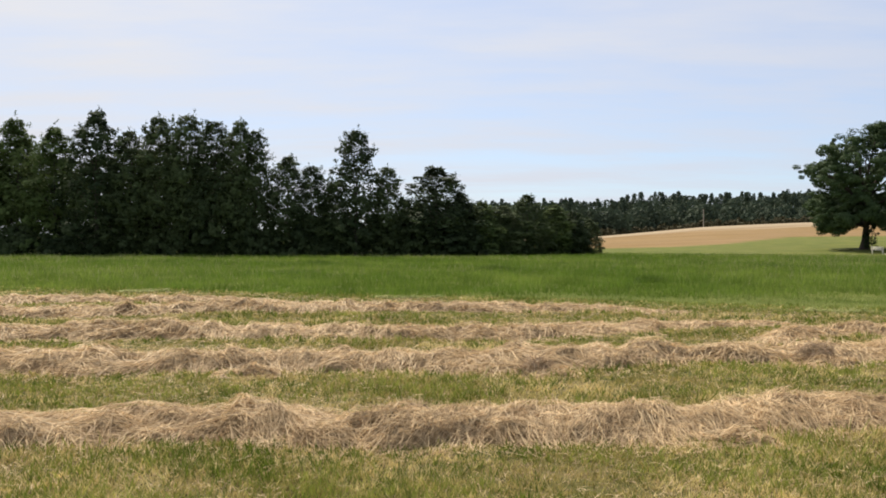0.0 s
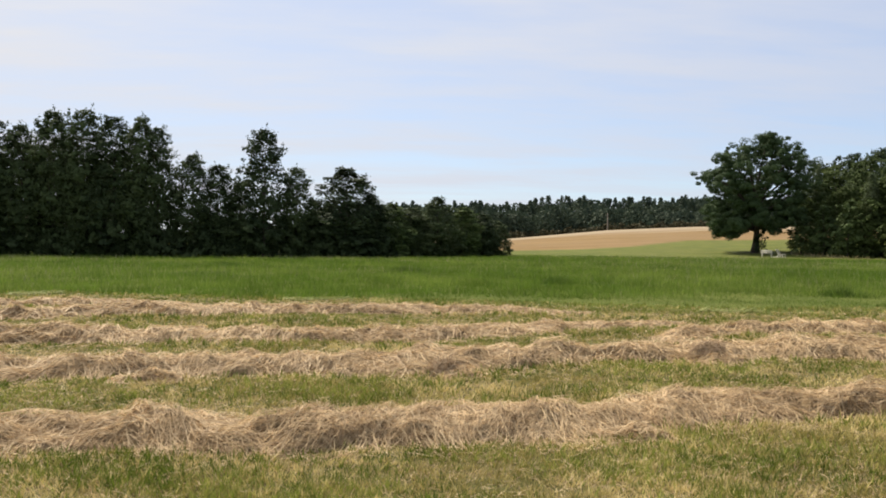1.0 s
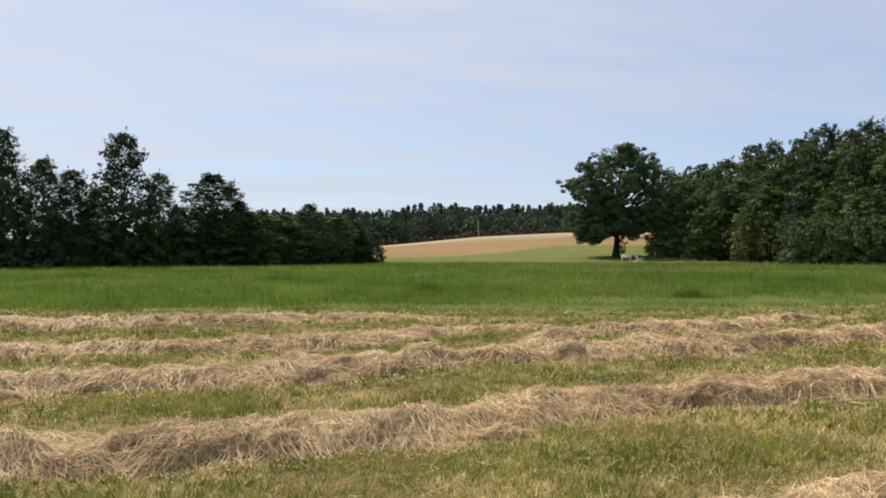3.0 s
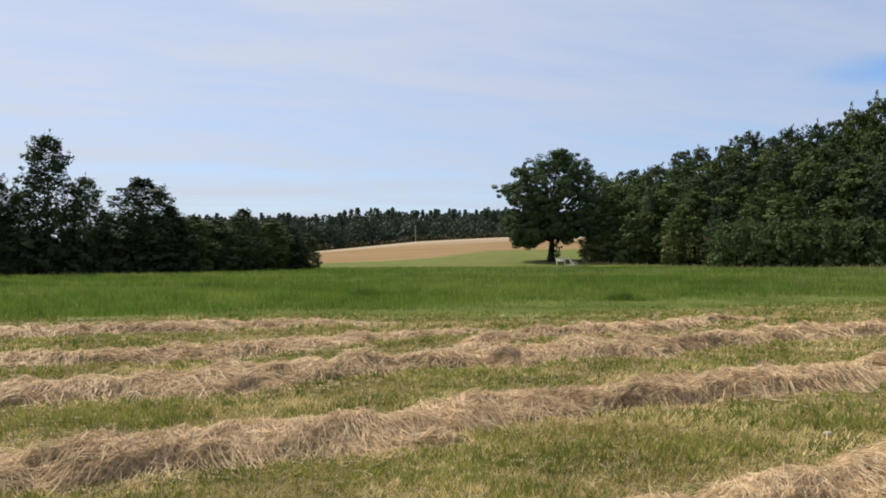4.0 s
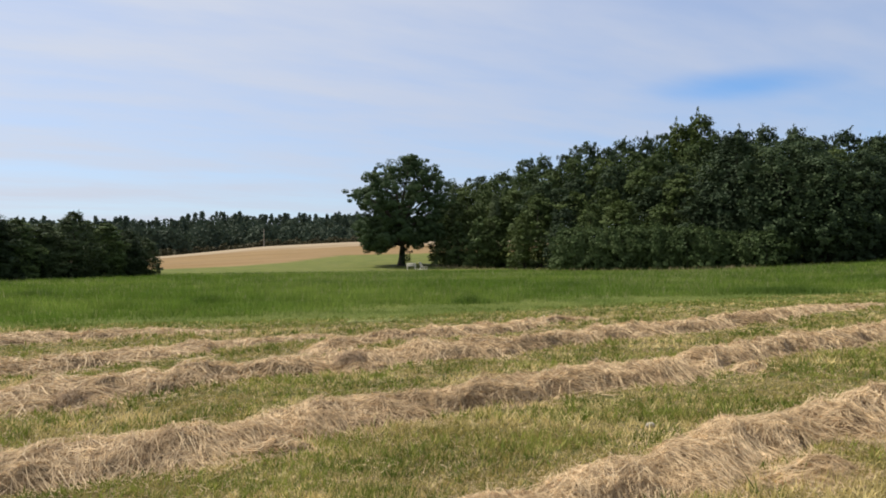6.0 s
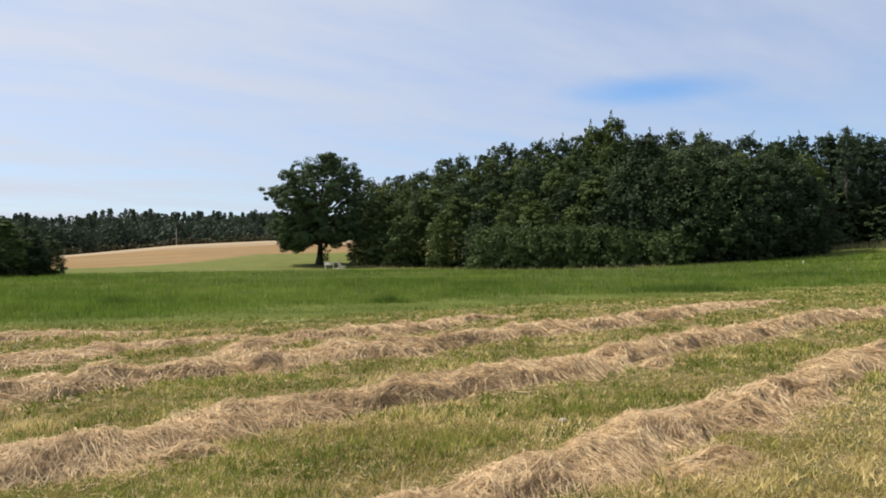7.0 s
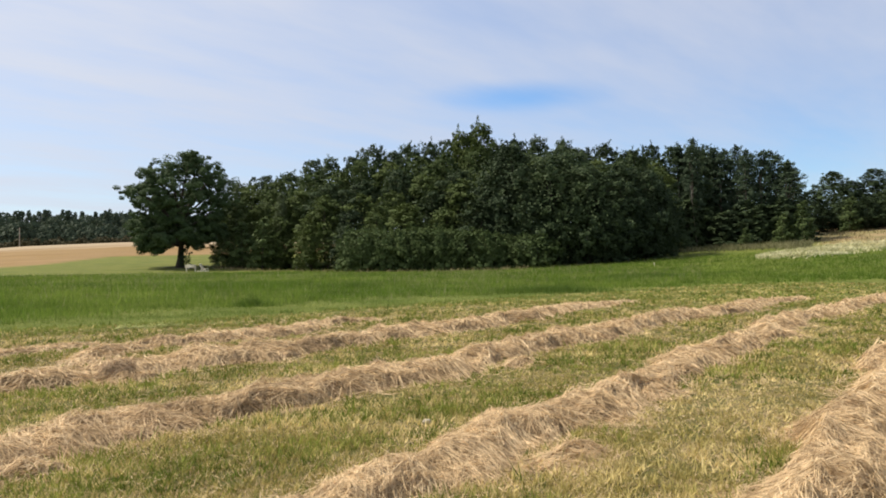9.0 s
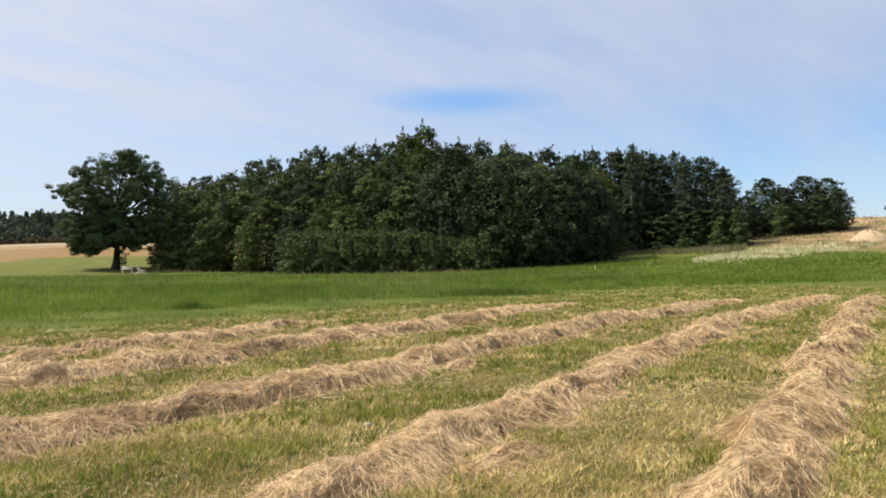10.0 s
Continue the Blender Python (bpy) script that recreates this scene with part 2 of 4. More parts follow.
# ground: one sheet, fine where the camera looks
rings = np.concatenate([np.linspace(0.0002, 30, 75), np.geomspace(30.8, 330, 110), np.geomspace(360, 3800, 14)])
spokes = np.radians(np.concatenate([np.arange(-55, 105, 0.8), np.arange(105, 305, 5.0)]))
RR, AA = np.meshgrid(rings, spokes, indexing="ij")
gx, gy = RR * np.sin(AA), RR * np.cos(AA)
gz = land(gx, gy)
nr, ns = RR.shape
i, j = np.meshgrid(np.arange(nr - 1), np.arange(ns), indexing="ij")
jn = (j + 1) % ns
faces = np.stack([i * ns + j, (i + 1) * ns + j, (i + 1) * ns + jn, i * ns + jn], -1).reshape(-1, 4)
verts = np.stack([gx, gy, gz], -1).reshape(-1, 3)
me = smooth_shade(mesh_of("ground", verts, faces[:, ::-1], GROUND))
zone = me.color_attributes.new("zone", "FLOAT_COLOR", "POINT")
vx, vy = verts[:, 0], verts[:, 1]
vr, va = np.hypot(vx, vy), np.degrees(np.arctan2(vx, vy))
wob = 1.2 * np.sin(vx * 0.35) + 0.8 * np.sin(vx * 0.9 + 1)
in_meadow = np.maximum(0.75 * smooth((vr - 17) / 14), smooth((vy - meadow_edge(vx) + 1.0 + 0.4 * wob) / 1.5)) * (vx > -200)
crop_r = np.interp(va, (5, 11.8, 17, 20.5, 24.4, 28.4, 33), (116, 117, 120, 129, 156, 158, 165))
in_crop = smooth((vr - crop_r) / 3 + 0.5) * smooth((va - 2) / 4) * smooth((45 - va) / 5) * smooth((420 - vr) / 40)
dry_r = np.interp(va, (60, 66, 70, 74, 78, 84, 100), (150, 124, 112, 99, 93, 91, 88))
in_dry = smooth((vr - dry_r + 2 * wob) / 9) * smooth((va - 60) / 5) * smooth((150 - va) / 20)
in_dry = np.maximum(in_dry, 0.08 * smooth((vr - 90) / 14) * smooth((52 - va) / 6) * smooth((va - 8) / 5))
cols = np.stack([in_meadow, in_crop, in_dry, np.ones_like(vr)], -1).astype(np.float32)
zone.data.foreach_set("color", cols.ravel())
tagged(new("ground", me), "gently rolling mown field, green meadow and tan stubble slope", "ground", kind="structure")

# ---- windrows of hay ----
# centre lines of the windrows, with half width and height
ROWS = {}
ROWS["near"] = ((-11, 2.2), (-3.5, 3), (0, 3.2), (3.3, 3.64), (4.5, 3.68), (5.5, 3.9), (7.9, 4.35), (11.2, 4.75), (19, 6), (24, 6.2), (33, 6.7))
ROWS["side"] = ((1.7, 0.5), (3.2, 0.95), (5.5, 1.42), (6.7, 1.64), (9.2, 2.04), (12.2, 2.45), (17.2, 3.2), (25, 4.4), (34, 5.4))
ROWS["front"] = ((-8, 5.6), (-1.6, 6.3), (0, 6.2), (1, 6.15), (3, 6.6), (5.2, 6.85), (7, 7), (8.6, 7.05), (12, 7.7), (16.5, 8.2), (20, 8.2), (28, 8.8))
ROWS["second"] = ((-12, 9.6), (-5.2, 9.45), (-3.4, 9.3), (-1.2, 9.5), (0.5, 9.45), (1.2, 9.5), (3, 10), (5.2, 10.15), (7.8, 10.2), (9.8, 10.55), (13, 10.7), (19.2, 12.2), (23, 12.6))
ROWS["third"] = ((-14, 11.9), (-6.8, 12.2), (-4, 12.3), (-1.5, 12.2), (1, 12.2), (3, 12.9), (4.5, 13.6), (6.3, 14.1))
ROWS["spur"] = ((4.7, 11.4), (6, 12.3), (7, 12.5), (8.5, 12.8), (9.6, 12.95), (11.5, 13.7), (13.2, 14))
ROWS["fourth"] = ((-12, 15.2), (-7, 15.7), (-4.5, 16.4), (-1.5, 16.65), (0.2, 16.6), (3.2, 16.6), (5.2, 15.9))
ROWS["back"] = ((-16, 18.2), (-10.5, 18.7), (-8, 19.2), (-5.5, 19), (-3.2, 18.1))
SIZE = {"near": (0.38, 0.155), "side": (0.37, 0.18), "front": (0.42, 0.19), "second": (0.50, 0.19), "third": (0.48, 0.17), "spur": (0.40, 0.14), "fourth": (0.46, 0.17), "back": (0.5, 0.14)}


class Windrow:
    """A row of raked hay along a line: half width, height, and a lumpy cross-section."""

    def __init__(self, key, seed):
        pts = np.array(ROWS[key], float)
        rng = np.random.default_rng(seed)
        seg = np.hypot(*np.diff(pts, axis=0).T)
        s = np.concatenate([[0], np.cumsum(seg)])
        self.length = s[-1]
        u = np.arange(0, self.length, 0.05)
        k = np.ones(21) / 21
        x, y = np.interp(u, s, pts[:, 0]), np.interp(u, s, pts[:, 1])
        pad = lambda q: np.convolve(np.pad(q, 10, mode="reflect", reflect_type="odd"), k, "valid")
        self.u, self.x, self.y = u, pad(x), pad(y)
        tx, ty = np.gradient(self.x), np.gradient(self.y)
        ln = np.hypot(tx, ty)
        self.tx, self.ty = tx / ln, ty / ln
        self.w, self.h = SIZE[key]
        self.ph = rng.uniform(0, 6.28, 12)
        raw = rng.normal(0, 1, (int(self.length / 0.10) + 8, 16))
        soft = sum(np.roll(np.roll(raw, a, 0), b, 1) * k for a, b, k in ((0, 0, 1.0), (1, 0, 0.8), (-1, 0, 0.8), (0, 1, 0.6), (0, -1, 0.6), (1, 1, 0.4), (-1, -1, 0.4), (2, 0, 0.5), (-2, 0, 0.5)))
        self.bumps = soft / soft.std()
        self.seed = seed

    def bump(self, u, v):
        """Uneven tufts and hollows of the hay."""
        gu, gv = np.clip(u / 0.10, 0, self.bumps.shape[0] - 2.001), np.clip((v + 1) * 7, 0, 14.0)
        i, j = gu.astype(int), gv.astype(int)
        a, b = smooth(gu - i), smooth(gv - j)
        q = self.bumps
        return (q[i, j] * (1 - a) + q[i + 1, j] * a) * (1 - b) + (q[i, j + 1] * (1 - a) + q[i + 1, j + 1] * a) * b

    def shape(self, u, v):
        """World place of the hay's skin at u along and v (-1 to 1) across; v = -1 faces the camera's side."""
        x, y = np.interp(u, self.u, self.x), np.interp(u, self.u, self.y)
        tx, ty = np.interp(u, self.u, self.tx), np.interp(u, self.u, self.ty)
        p = self.ph
        lump = 1 + 0.12 * np.sin(u * 1.1 + p[0]) + 0.07 * np.sin(u * 2.3 + p[1] + 0.8 * v) + 0.035 * np.sin(u * 5.3 + p[2] - v)
        wide = self.w * (1 + 0.18 * np.sin(u * 1.2 + p[3]) + 0.14 * np.sin(u * 2.9 + p[4] + v) + 0.12 * np.sin(u * 5.7 + p[5] - 2 * v))
        shift = 0.09 * np.sin(u * 0.9 + p[6]) + 0.06 * np.sin(u * 2.3 + p[7])
        ends = np.sqrt(np.clip(np.minimum(u / 0.8, (self.length - u) / max(0.5, min(7.0, 0.3 * self.length))), 0, 1))
        prof = np.clip(1 - np.abs(v) ** 2.5, 0, 1)
        ruff = 0.028 * np.sin(u * 4.1 + 2.5 * v + p[5]) * np.sin(3.1 * v - 1.9 * u + p[3]) + 0.026 * np.sin(u * 7 + 4 * v + p[8]) * np.sin(4 * v + 2.2 * u + p[9]) + 0.018 * np.sin(15 * u + 6 * v + p[10]) * np.sin(8 * v - 5 * u + p[11])
        off = v * wide * (0.4 + 0.6 * ends) + shift
        px, py = x - ty * off, y + tx * off
        pz = land(px, py) - 0.02 + ends * (self.h * lump * prof + (ruff + 0.036 * self.bump(u, v)) * np.sqrt(prof)) + 0.01
        return np.stack([px, py, pz], -1)


def ribbon(base, way, side, length, width, droop, curl):
    """Many thin bent strips at once, three quads each, in arrays."""
    n = len(base)
    t = np.array([0.0, 0.34, 0.68, 1.0])
    wd = np.array([0.7, 1.0, 0.8, 0.25])
    line = base[:, None, :] + way[:, None, :] * (t[None, :, None] * length[:, None, None])
    line = line + side[:, None, :] * (curl[:, None] * length[:, None] * t ** 2)[:, :, None]
    line[:, :, 2] -= droop[:, None] * length[:, None] * t[None, :] ** 2
    half = side[:, None, :] * (width[:, None] * wd)[:, :, None] * 0.5
    verts = np.stack([line - half, line + half], 2).reshape(-1, 3)
    k = np.arange(n)[:, None] * 8 + np.array([0, 2, 4])[None, :]
    faces = np.stack([k, k + 1, k + 3, k + 2], -1).reshape(-1, 4)
    return verts, faces


def unit(v):
    return v / np.maximum(np.linalg.norm(v, axis=-1, keepdims=True), 1e-9)


def windrow(key, seed, label, name="windrow", group="windrows on the field"):
    row = Windrow(key, seed)
    rng = np.random.default_rng(seed + 100)
    root = tagged(new(name), label, "hay", group)
    root.location = (row.x[len(row.x) // 2], row.y[len(row.y) // 2], 0)
    inv = Matrix.Translation(-Vector(root.location))
    uu = np.arange(0, row.length, 0.06)
    vv = np.linspace(-1, 1, 19)
    U, V = np.meshgrid(uu, vv, indexing="ij")
    P = row.shape(U, V)
    P[..., 2] -= 0.032 * np.sqrt(np.clip(1 - V ** 2, 0, 1))
    a, b = np.meshgrid(np.arange(len(uu) - 1), np.arange(18), indexing="ij")
    F = np.stack([a * 19 + b, (a + 1) * 19 + b, (a + 1) * 19 + b + 1, a * 19 + b + 1], -1).reshape(-1, 4)
    bed = part("hay_bed", smooth_shade(mesh_of("hay_bed", P.reshape(-1, 3), F, HAY_BED)), root)
    bed.matrix_parent_inverse = inv
    # strands, thicker on the ground the nearer the row passes
    us, vs = [], []
    step = 0.5
    for u0 in np.arange(0, row.length, step):
        cx, cy = np.interp(u0, row.u, row.x), np.interp(u0, row.u, row.y)
        d = math.hypot(cx, cy)
        n = int(step * 0.9 * min(1500, 9000 / max(d, 4.0) * (1 if d < 9 else 0.75)))
        us.append(u0 + rng.random(n) * step)
        spilled = rng.choice([-1.0, 1.0], n) * rng.uniform(1.0, 1.65, n)
        vs.append(np.where(rng.random(n) < 0.10, spilled, rng.uniform(-1.12, 1.06, n)))
    u, v = np.concatenate(us), np.concatenate(vs)
    u = np.clip(u, 0.02, row.length - 0.02)
    m = len(u)
    d = np.hypot(np.interp(u, row.u, row.x), np.interp(u, row.u, row.y))
    # swirling lie of the hay: slanting along the row and down its sides, laid over the skin
    ang = 0.65 + 0.9 * np.sin(u * 0.9 + row.ph[0]) + 0.7 * np.sin(u * 2.7 + 1.5 * v + row.ph[1]) + rng.normal(0, 0.45, m)
    ang = np.where(rng.random(m) < 0.3, ang + rng.uniform(-1.5, 1.5, m), ang)
    length = rng.uniform(0.08, 0.40, m) * (1 + 0.015 * d)
    bend = rng.normal(0, 1.1, m)
    lift = rng.uniform(0.002, 0.016, m)
    fly = np.where(rng.random(m) < 0.10, rng.uniform(0.02, 0.07, m), rng.uniform(-0.012, 0.012, m))
    pts = []
    for t in (-0.5, 0.0, 0.5):
        a = ang + bend * t
        pu = u + np.cos(a) * length * t
        pv = v + np.sin(a) * length * t / row.w
        q = row.shape(np.clip(pu, 0, row.length), np.clip(pv, -1, 1))
        out = np.clip(np.abs(pv) - 1, 0, 0.8) * np.sign(pv) * row.w
        q[:, 0] -= np.interp(pu, row.u, row.ty) * out
        q[:, 1] += np.interp(pu, row.u, row.tx) * out
        q[:, 2] += lift + fly * (t + 0.5) ** 2 + np.clip(np.abs(pv) - 1, 0, 1) * 0.02
        pts.append(q)
    line = np.stack(pts, 1)
    width = rng.uniform(0.003, 0.0066, m) * np.maximum(1, d / 6.0) ** 0.9 * np.where(d < 9, 1.0, 1.2)
    way = unit(line[:, 2] - line[:, 0])
    side = unit(np.cross(way, unit(np.array([0, 0, 1.0]) + rng.normal(0, 0.45, (m, 3)))))
    half = side[:, None, :] * (width[:, None] * np.array([0.6, 1.0, 0.4]))[:, :, None] * 0.5
    vt = np.stack([line - half, line + half], 2).reshape(-1, 3)
    k = np.arange(m)[:, None] * 6 + np.array([0, 2])[None, :]
    ft = np.stack([k, k + 1, k + 3, k + 2], -1).reshape(-1, 4)
    low = land(vt[:, 0], vt[:, 1]) + 0.008
    vt[:, 2] = np.maximum(vt[:, 2], low)
    strands = part("loose_strand", mesh_of("loose_strand", vt, ft, HAY_STRAND), root)
    strands.matrix_parent_inverse = inv
    tagged(strands, kind="stuff")
    return row


LABELS = {"near": "sun-dried tan hay windrow, lumpy, on cut stubble", "side": "broad tan hay windrow running up the slope",
          "front": "long lumpy golden hay windrow with frayed edges", "second": "thick tangled brownish hay windrow on mown grass",
          "third": "flattened tan hay windrow on mown grass", "spur": "short thin hay windrow tapering into grass",
          "fourth": "low hay windrow beside the uncut meadow", "back": "thin flat hay windrow at the meadow edge"}
windrows = [windrow(k, 11 + q, LABELS[k]) for q, k in enumerate(ROWS)]

# a pale stone lying by the near row
def field_stone(x, y, wide, seed):
    u, v = np.meshgrid(np.linspace(0, 1, 8), np.linspace(0, 2 * np.pi, 13)[:-1], indexing="ij")
    rad = wide / 2 * np.sin(u * np.pi) ** 0.8 * (1 + 0.14 * np.sin(2 * v + seed) + 0.08 * np.sin(5 * v + 4 * u))
    z = float(land(x, y)) + wide * 0.28
    P = np.stack([x + rad * np.cos(v), y + rad * np.sin(v) * 0.8, z + wide * 0.34 * np.cos(u * np.pi)], -1).reshape(-1, 3)
    a, b = np.meshgrid(np.arange(7), np.arange(12), indexing="ij")
    bn = (b + 1) % 12
    F = np.stack([a * 12 + b, (a + 1) * 12 + b, (a + 1) * 12 + bn, a * 12 + bn], -1).reshape(-1, 4)
    tagged(new("field_stone", smooth_shade(mesh_of("field_stone", P, F, STONE))), "small pale stone on the mown stubble", "stone")


field_stone(5.4, 4.86, 0.085, 3)

# tufts of hay spilled beside the rows
for q, (tx, ty, tl) in enumerate(((5.2, 3.2, 0.9), (2.2, 5.95, 0.8), (8.2, 3.85, 0.7), (-2.2, 8.7, 0.8), (1.3, 8.85, 0.6), (4.8, 9.5, 0.9), (9.0, 6.5, 0.7))):
    ROWS["tuft"] = ((tx - tl / 2, ty - 0.06), (tx, ty), (tx + tl / 2, ty + 0.05))
    SIZE["tuft"] = (0.24, 0.13)
    windrow("tuft", 140 + q, "small tuft of hay spilled beside a windrow", "hay_tuft", "spilled hay tufts")


# darker tangles of hay pulled up in the rows
HAY_DARK = blade_material("dark_strand", (0.24, 0.165, 0.10), (0.44, 0.32, 0.20), (0.64, 0.49, 0.32), 3.0, 0.22, 0.15, (0.35, 0.65), 6.5, 0.5)


def hay_clod(x, y, wide, tall, seed):
    """A loose ball of dark strands round a lumpy core."""
    g = np.random.default_rng(seed)
    z = float(land(x, y))
    root = tagged(new("hay_clod"), "dark tangle of hay in a windrow", "hay", "dark hay tangles")
    u, v = np.meshgrid(np.linspace(0, 1, 9), np.linspace(0, 2 * np.pi, 19)[:-1], indexing="ij")
    rad = wide / 2 * np.sin(u * 1.57) * (1 + 0.18 * np.sin(3 * v + seed) + 0.1 * np.sin(7 * v + 5 * u))
    core = np.stack([x + rad * np.cos(v), y + rad * np.sin(v) * 0.8, z - 0.03 + tall * 0.85 * np.cos(u * 1.57)], -1).reshape(-1, 3)
    a, b = np.meshgrid(np.arange(8), np.arange(18), indexing="ij")
    bn = (b + 1) % 18
    part("core", smooth_shade(mesh_of("core", core, np.stack([a * 18 + b, (a + 1) * 18 + b, (a + 1) * 18 + bn, a * 18 + bn], -1).reshape(-1, 4), HAY_BED)), root)
    n = 1500
    d = unit(g.normal(0, 1, (n, 3)) * np.array([1, 1, 0.9]) + np.array([0, 0, 0.4]))
    base = np.array([x, y, z]) + d * np.array([wide / 2, wide * 0.4, tall * 0.9]) * g.uniform(0.75, 1.05, (n, 1))
    base[:, 2] = np.maximum(base[:, 2], z + 0.01)
    way = unit(np.cross(d, g.normal(0, 1, (n, 3))) + 0.25 * d)
    side = unit(np.cross(way, d))
    vt, ft = ribbon(base, way, side, g.uniform(0.06, 0.24, n), g.uniform(0.003, 0.006, n) * max(1.0, math.hypot(x, y) / 7), g.uniform(0.1, 0.5, n), g.normal(0, 0.4, n))
    vt[:, 2] = np.maximum(vt[:, 2], z + 0.004)
    tagged(part("loose_strand", mesh_of("loose_strand", vt, ft, HAY_DARK), root), kind="stuff")


for q, (cx, cy, wide, tall) in enumerate(((1.1, 8.95, 0.30, 0.15), (4.75, 9.75, 0.55, 0.27), (7.05, 7.3, 0.34, 0.2))):
    hay_clod(cx, cy, wide, tall, 160 + q)


def on_hay(x, y):
    """True where a windrow lies."""
    hit = np.zeros(len(x), bool)
    for row in windrows:
        yc = np.interp(x, row.x, row.y, left=-999, right=-999)
        hit |= np.abs(y - yc) < row.w * 0.85
    return hit


# ---- grass ----
def scatter(rng, n, r0, r1, power, a0=-36, a1=88):
    """Places over a fan of the field; power 0 is even over log distance."""
    q = rng.random(n)
    r = r0 * (r1 / r0) ** q if power == 0 else (r0 ** power + q * (r1 ** power - r0 ** power)) ** (1 / power)
    a = np.radians(rng.uniform(a0, a1, n))
    return r * np.sin(a), r * np.cos(a), r


def blades(rng, x, y, height, width, lean, short=False):
    """Upright tapering blades, one quad and one tip triangle as quads."""
    n = len(x)
    z = land(x, y) - 0.01
    t = rng.uniform(0, 6.28, n)
    b = np.stack([np.cos(t), np.sin(t), np.zeros(n)], -1)
    l = np.stack([np.cos(t * 7 + 1), np.sin(t * 7 + 1), np.zeros(n)], -1) * (lean * height)[:, None]
    foot = np.stack([x, y, z], -1)
    upv = np.stack([np.zeros(n), np.zeros(n), height], -1)
    w = b * width[:, None] * 0.5
    m = foot + upv * 0.55 + l * 0.3
    tip = foot + upv * 0.97 + l
    if short:
        return np.stack([foot - w, foot + w, tip], 1).reshape(-1, 3), np.arange(n * 3).reshape(-1, 3)
    verts = np.stack([foot - w, foot + w, m + w * 0.8, m - w * 0.8, tip + w * 0.12, tip - w * 0.12], 1).reshape(-1, 3)
    k = np.arange(n) * 6
    faces = np.concatenate([np.stack([k, k + 1, k + 2, k + 3], -1), np.stack([k + 3, k + 2, k + 4, k + 5], -1)])
    return verts, faces


def sward(name, label, n, r0, r1, power, mat, keep, height, width, lean, seed, a0=-36, a1=88, tuft=1, spread=0.03, short=False):
    """Grass in tufts of a few blades that lean outward."""
    rng = np.random.default_rng(seed)
    x, y, r = scatter(rng, n // tuft, r0, r1, power, a0, a1)
    k = keep(x, y, rng)
    x, y, r = x[k], y[k], r[k]
    tall = rng.uniform(0.55, 1.3, len(x))
    x, y, r, tall = (np.repeat(q, tuft) for q in (x, y, r, tall))
    x, y = x + rng.normal(0, spread, len(x)), y + rng.normal(0, spread, len(x))
    h = rng.uniform(height[0], height[1], len(x)) * tall * (0.85 + 0.3 * np.sin(x * 0.8 + 1.3 * y) * np.sin(0.7 * y))
    w = rng.uniform(0.7, 1.3, len(x)) * width * np.maximum(1, r / r0) ** 0.75
    v, f = blades(rng, x, y, h, w, rng.uniform(0.1, lean, len(x)), short)
    return tagged(new(name, mesh_of(name, v, f, mat)), label, "grass", kind="stuff")


def patchy(x, y, s, c):
    return np.sin(x * s + 1.7 * np.sin(y * s * 0.8)) * np.sin(y * s * 1.3 + 1.1 * np.sin(x * s * 0.7 + c)) + 0.5 * np.sin(x * s * 2.9 + c) * np.sin(y * s * 3.3)


sward("cut_stubble", "short yellow-green stubble left after mowing", 400000, 4.4, 42, 0.15, STUBBLE_BLADE,
      lambda x, y, g: ~on_hay(x, y) & (y < meadow_edge(x) + 0.5), (0.035, 0.09), 0.0098, 1.3, 31, -33.5, 84, 6, 0.024, True)
g = np.random.default_rng(36)
x, y, r = scatter(g, 40000, 4.4, 26, 0.4)
k = (y < meadow_edge(x) - 0.5) & ~on_hay(x, y) & (patchy(x, y, 1.1, 2.0) + g.normal(0, 0.5, len(x)) > -0.1 - 1.5 * np.exp(-((x - 6.5) / 3) ** 2 - ((y - 2.9) / 0.8) ** 2))
x, y, r = x[k], y[k], r[k]
t = g.uniform(0, 6.28, len(x))
way = unit(np.stack([np.cos(t), np.sin(t) * 0.7, g.uniform(-0.05, 0.25, len(x))], -1))
side = unit(np.stack([-way[:, 1], way[:, 0], g.normal(0, 0.3, len(x))], -1))
v, f = ribbon(np.stack([x, y, land(x, y) + g.uniform(0.015, 0.05, len(x))], -1), way, side, g.uniform(0.03, 0.12, len(x)), g.uniform(0.0025, 0.0045, len(x)) * np.maximum(1, r / 6), g.uniform(0, 0.3, len(x)), g.normal(0, 0.25, len(x)))
tagged(new("scattered_straw", mesh_of("scattered_straw", v, f, HAY_STRAND)), "loose straw scraps lying over the stubble", "straw", kind="stuff")
sward("lying_straw", "bleached straw stems lying over the stubble", 170000, 4.4, 24, 0.2, HAY_STRAND,
      lambda x, y, g: ~on_hay(x, y) & (y < meadow_edge(x) - 0.3) & (patchy(x, y, 1.3, 1.0) + g.normal(0, 0.6, len(x)) > -0.2), (0.03, 0.07), 0.0052, 3.2, 38, -33.5, 84, 4, 0.05, True)
sward("fresh_regrowth", "fresh green regrowth tufts in the mown stubble", 380000, 4.4, 42, 0.15, GREEN_BLADE,
      lambda x, y, g: ~on_hay(x, y) & (y < meadow_edge(x) + 0.8) & (patchy(x, y, 1.6, 0.5) + g.normal(0, 0.5, len(x)) > -0.2 + 0.12 * smooth((x - 2) / 6) * (y < 9) + 2.0 * np.exp(-((x - 6.5) / 3) ** 2 - ((y - 2.9) / 0.9) ** 2)), (0.045, 0.125), 0.0105, 1.0, 32, -33.5, 84, 6, 0.026, True)
